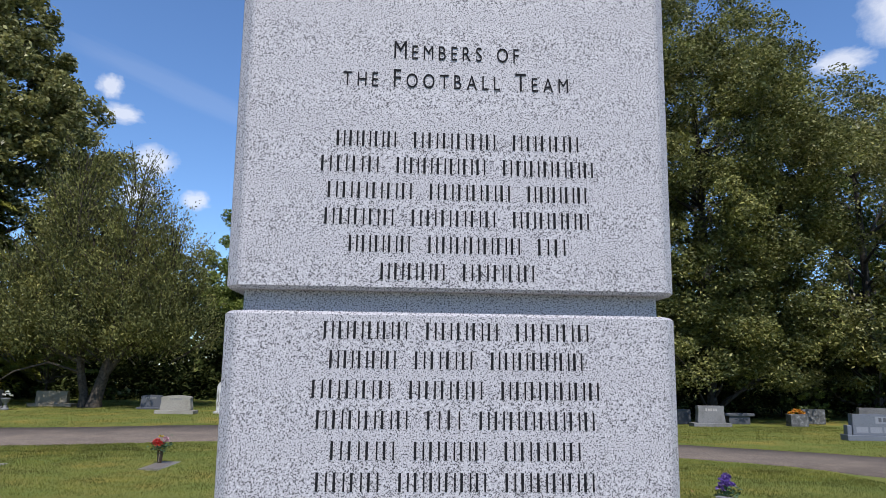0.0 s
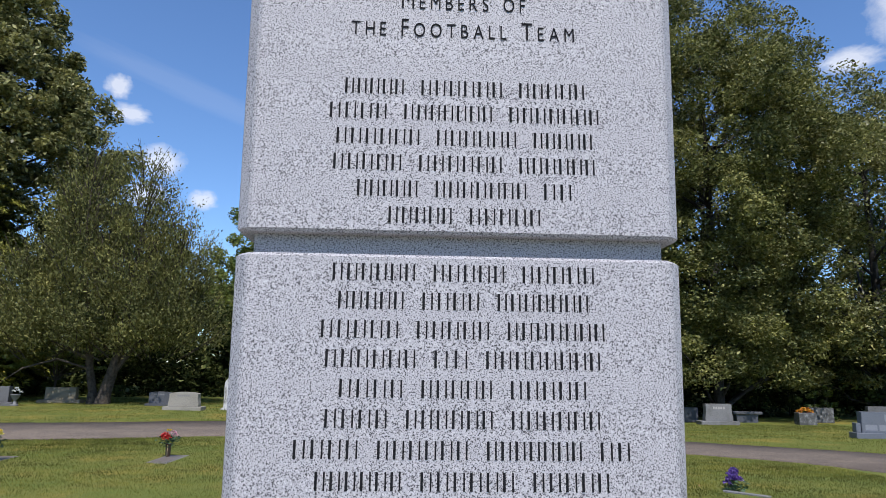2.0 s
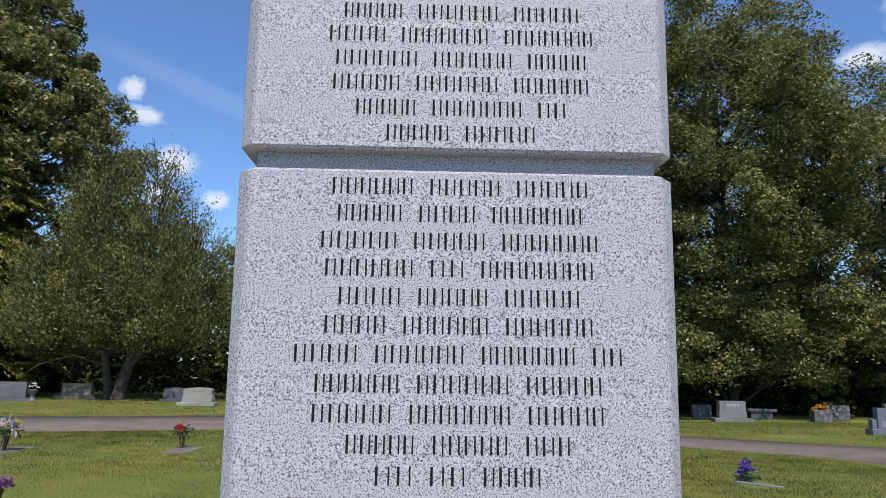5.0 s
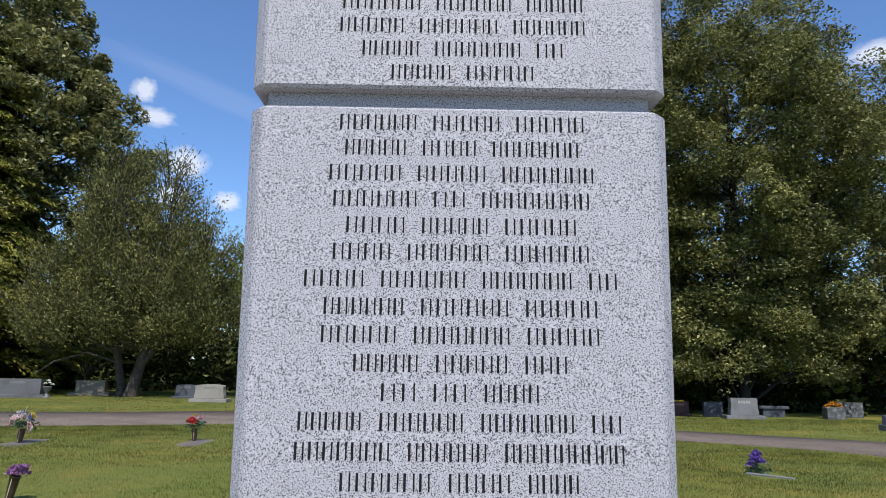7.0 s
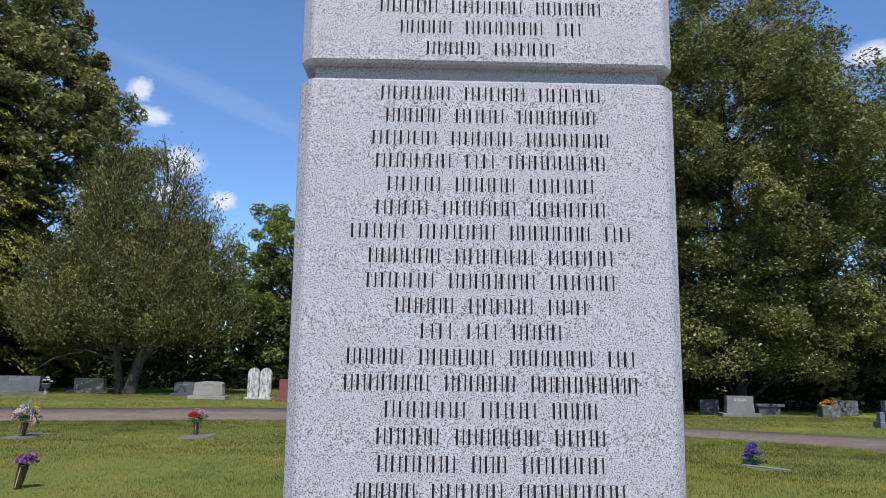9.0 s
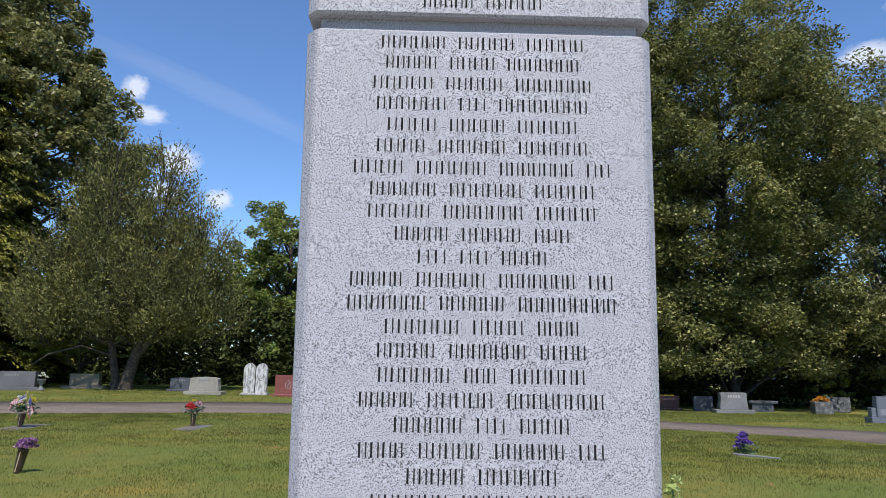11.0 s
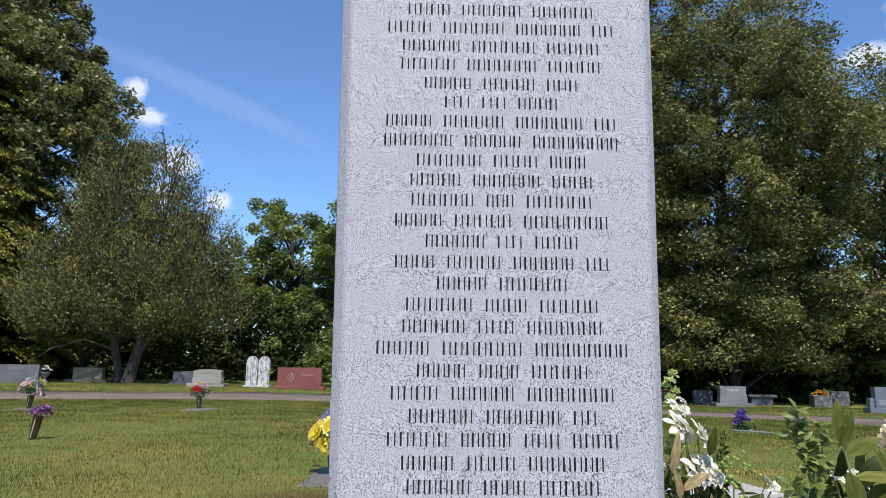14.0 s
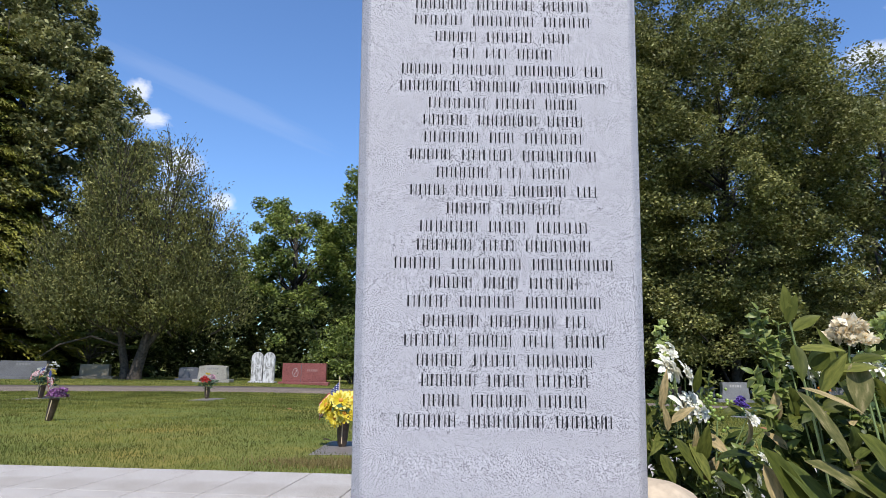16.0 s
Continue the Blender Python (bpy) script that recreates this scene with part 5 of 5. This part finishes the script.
for a, b, w, mt in (((-0.06, -0.17, 0.68), (-0.075, -0.2, 0.575), 0.05, LEAF_WILT), ((-0.215, -0.23, 0.625), (-0.125, -0.25, 0.49), 0.035, LEAF_WILT), ((-0.20, -0.22, 0.63), (-0.09, -0.24, 0.585), 0.014, LEAF_DRY), ((-0.21, -0.23, 0.50), (-0.06, -0.25, 0.42), 0.04, LEAF_WILT), ((-0.27, -0.2, 0.52), (-0.20, -0.24, 0.38), 0.05, LEAF_CUT), ((-0.25, -0.2, 0.50), (-0.13, -0.24, 0.37), 0.05, LEAF_SHINE),
                    ((-0.27, -0.2, 0.49), (-0.255, -0.23, 0.40), 0.03, LEAF_DRY), ((-0.1, -0.22, 0.55), (-0.03, -0.26, 0.44), 0.05, LEAF_CUT), ((-0.13, -0.22, 0.48), (-0.02, -0.26, 0.40), 0.05, LEAF_CUT), ((0.02, -0.17, 0.60), (0.0, -0.2, 0.48), 0.05, LEAF_CUT), ((0.0, -0.17, 0.56), (0.09, -0.2, 0.5), 0.045, LEAF_WILT), ((-0.17, -0.2, 0.44), (-0.16, -0.24, 0.33), 0.06, LEAF_CUT), ((-0.05, -0.22, 0.47), (-0.07, -0.26, 0.36), 0.06, LEAF_SHINE)):
    leaf_to(arr, a, b, w, 0.4, mt)
stem_part(arr, [(0.0, -0.1, 0.2), (-0.02, -0.19, 0.42), (-0.05, -0.18, 0.62)], 0.003)
stem_part(arr, [(0.04, -0.1, 0.2), (0.0, -0.17, 0.45), (-0.03, -0.16, 0.66)], 0.003)


def rock(at, sx, sy, sz, seed):
    bm = bmesh.new()
    bmesh.ops.create_icosphere(bm, subdivisions=4, radius=1)
    for v in bm.verts:
        k = 1 + 0.10 * noise.noise(v.co * 1.3 + Vector((seed, 0, 0))) + 0.02 * noise.noise(v.co * 6)
        v.co = Vector((v.co.x * sx * k, v.co.y * sy * k, v.co.z * sz * k + sz * 0.93))
    r = tagged(part("rock", bm, ROCK, smooth=True), "smooth tan river rock lying by the pillar", "rock")
    r.location = at
    return r


rock((0.66, 1.80, 0), 0.20, 0.15, 0.158, 2)
rock((-0.44, 2.45, 0), 0.075, 0.06, 0.045, 5)

# ---- fallen leaves ----
rng = np.random.default_rng(90)
me = leaf_mesh(0.09, 0.05, 0.7, "fallen_leaf")
me.materials.append(DIRT)
for i in range(16):
    ob = tagged(new("fallen_leaf", me), "curled brown leaf on the grass", "leaf", "fallen leaves")
    ob.matrix_world = pose(rng.uniform(-5, 5), rng.uniform(4.5, 11), 0.03, 10, -10, rng.uniform(0, 360))
    ob.location.z += lie(ob.location.x, ob.location.y)

# ---- grass blades ----
def off_road(x, y, gap):
    """True where a point lies clear of the lane."""
    far = np.full(len(x), 1e9)
    for (x0, y0), (x1, y1) in zip(ROAD, ROAD[1:]):
        dx, dy = x1 - x0, y1 - y0
        t = np.clip(((x - x0) * dx + (y - y0) * dy) / (dx * dx + dy * dy), 0, 1)
        far = np.minimum(far, np.hypot(x - x0 - t * dx, y - y0 - t * dy))
    return far > gap


n, m = 340000, 115000
x = np.concatenate((rng.uniform(-10, 9, n), rng.uniform(-22, 22, m)))
y = np.concatenate((3.2 + 14.8 * rng.uniform(0, 1, n) ** 1.5, rng.uniform(15, 35, m)))
keep = ~((y < 3.72 - 0.117 * (x + 0.63)) | ((x > 0.9) & (x < 2.8 - 0.2 * (y - 4.4)) & (y < 6.3)))
for px, py in ((-4.60, 13.2), (-7.66, 12.8), (-0.66, 5.2), (5.13, 10.24)):
    keep &= ~((abs(x - px) < 0.27) & (y - py < 0.56) & (y - py > -0.38))
keep &= off_road(x, y, 2.28)
x, y = x[keep], y[keep]
n = len(x)
ground_z = np.array([lie(p, q) for p, q in zip(x, y)])
h = ground_z + rng.uniform(-0.004, 0.018, n) + 0.0005 * y
w = 0.0028 + 0.0007 * y
a = rng.uniform(0, math.pi, n)
v = np.empty((n, 3, 3))
v[:, 0] = np.c_[x - np.cos(a) * w, y - np.sin(a) * w, ground_z - 0.04]
v[:, 1] = np.c_[x + np.cos(a) * w, y + np.sin(a) * w, ground_z - 0.04]
v[:, 2] = np.c_[x + rng.normal(size=n) * 0.018, y + rng.normal(size=n) * 0.018, h]
tagged(arrays("grass", v.reshape(-1, 3), np.arange(n * 3).reshape(n, 3), GRASS), "short mown green grass with dry tips", "grass", kind="stuff")

n = 5200
x, y = -0.62 + 0.34 * rng.normal(size=n), 4.32 + 0.14 * rng.normal(size=n)
keep = (y > 3.78 - 0.117 * (x + 0.63)) & (y < 4.63)
x, y = x[keep], y[keep]
n = len(x)
a = rng.uniform(0, math.pi, n)
v = np.empty((n, 3, 3))
v[:, 0] = np.c_[x - np.cos(a) * 0.006, y - np.sin(a) * 0.006, np.full(n, -0.04)]
v[:, 1] = np.c_[x + np.cos(a) * 0.006, y + np.sin(a) * 0.006, np.full(n, -0.04)]
v[:, 2] = np.c_[x + rng.normal(size=n) * 0.02, y + rng.normal(size=n) * 0.02, rng.uniform(0.004, 0.024, n)]
tagged(arrays("dry_grass", v.reshape(-1, 3), np.arange(n * 3).reshape(n, 3), STRAW), "patch of dry brown grass by the paving", "grass", kind="stuff")

# ---- paving slabs ----
pave = tagged(part("pavement", box(14, 9.0, 0.1, (0, -1.2, -0.145)), STONE_GREY), "pale granite paving round the pillar", "paving", kind="structure")
SLABS = {}
def slab(cx, cy, w, d, turn):
    key = (round(w, 3), round(d, 3))
    if key not in SLABS:
        b = box(w - 0.006, d - 0.006, 0.07, (0, 0, -0.06), 0.004, segments=1)
        SLABS[key] = bpy.data.meshes.new("paving_slab")
        b.to_mesh(SLABS[key])
        b.free()
        SLABS[key].materials.append(PAVING)
    ob = new("paving_slab", SLABS[key])
    ob.parent = pave
    ob.matrix_local = pose(cx, cy, 0.002, 0, 0, turn)


c, s = math.cos(radians(-6.2)), math.sin(radians(-6.2))
for i in range(-15, 14):
    for j in range(9):
        u, w = i * 0.36, -0.375 - j * 0.75
        slab(-0.63 + u * c - w * s, 3.72 + u * s + w * c, 0.36, 0.75, -6.2)
for j in range(5):
    for i in range(3):
        slab(2.36 - 0.11 * j - 0.55 * i, 3.9 + 0.55 * j, 0.55, 0.55, 11)
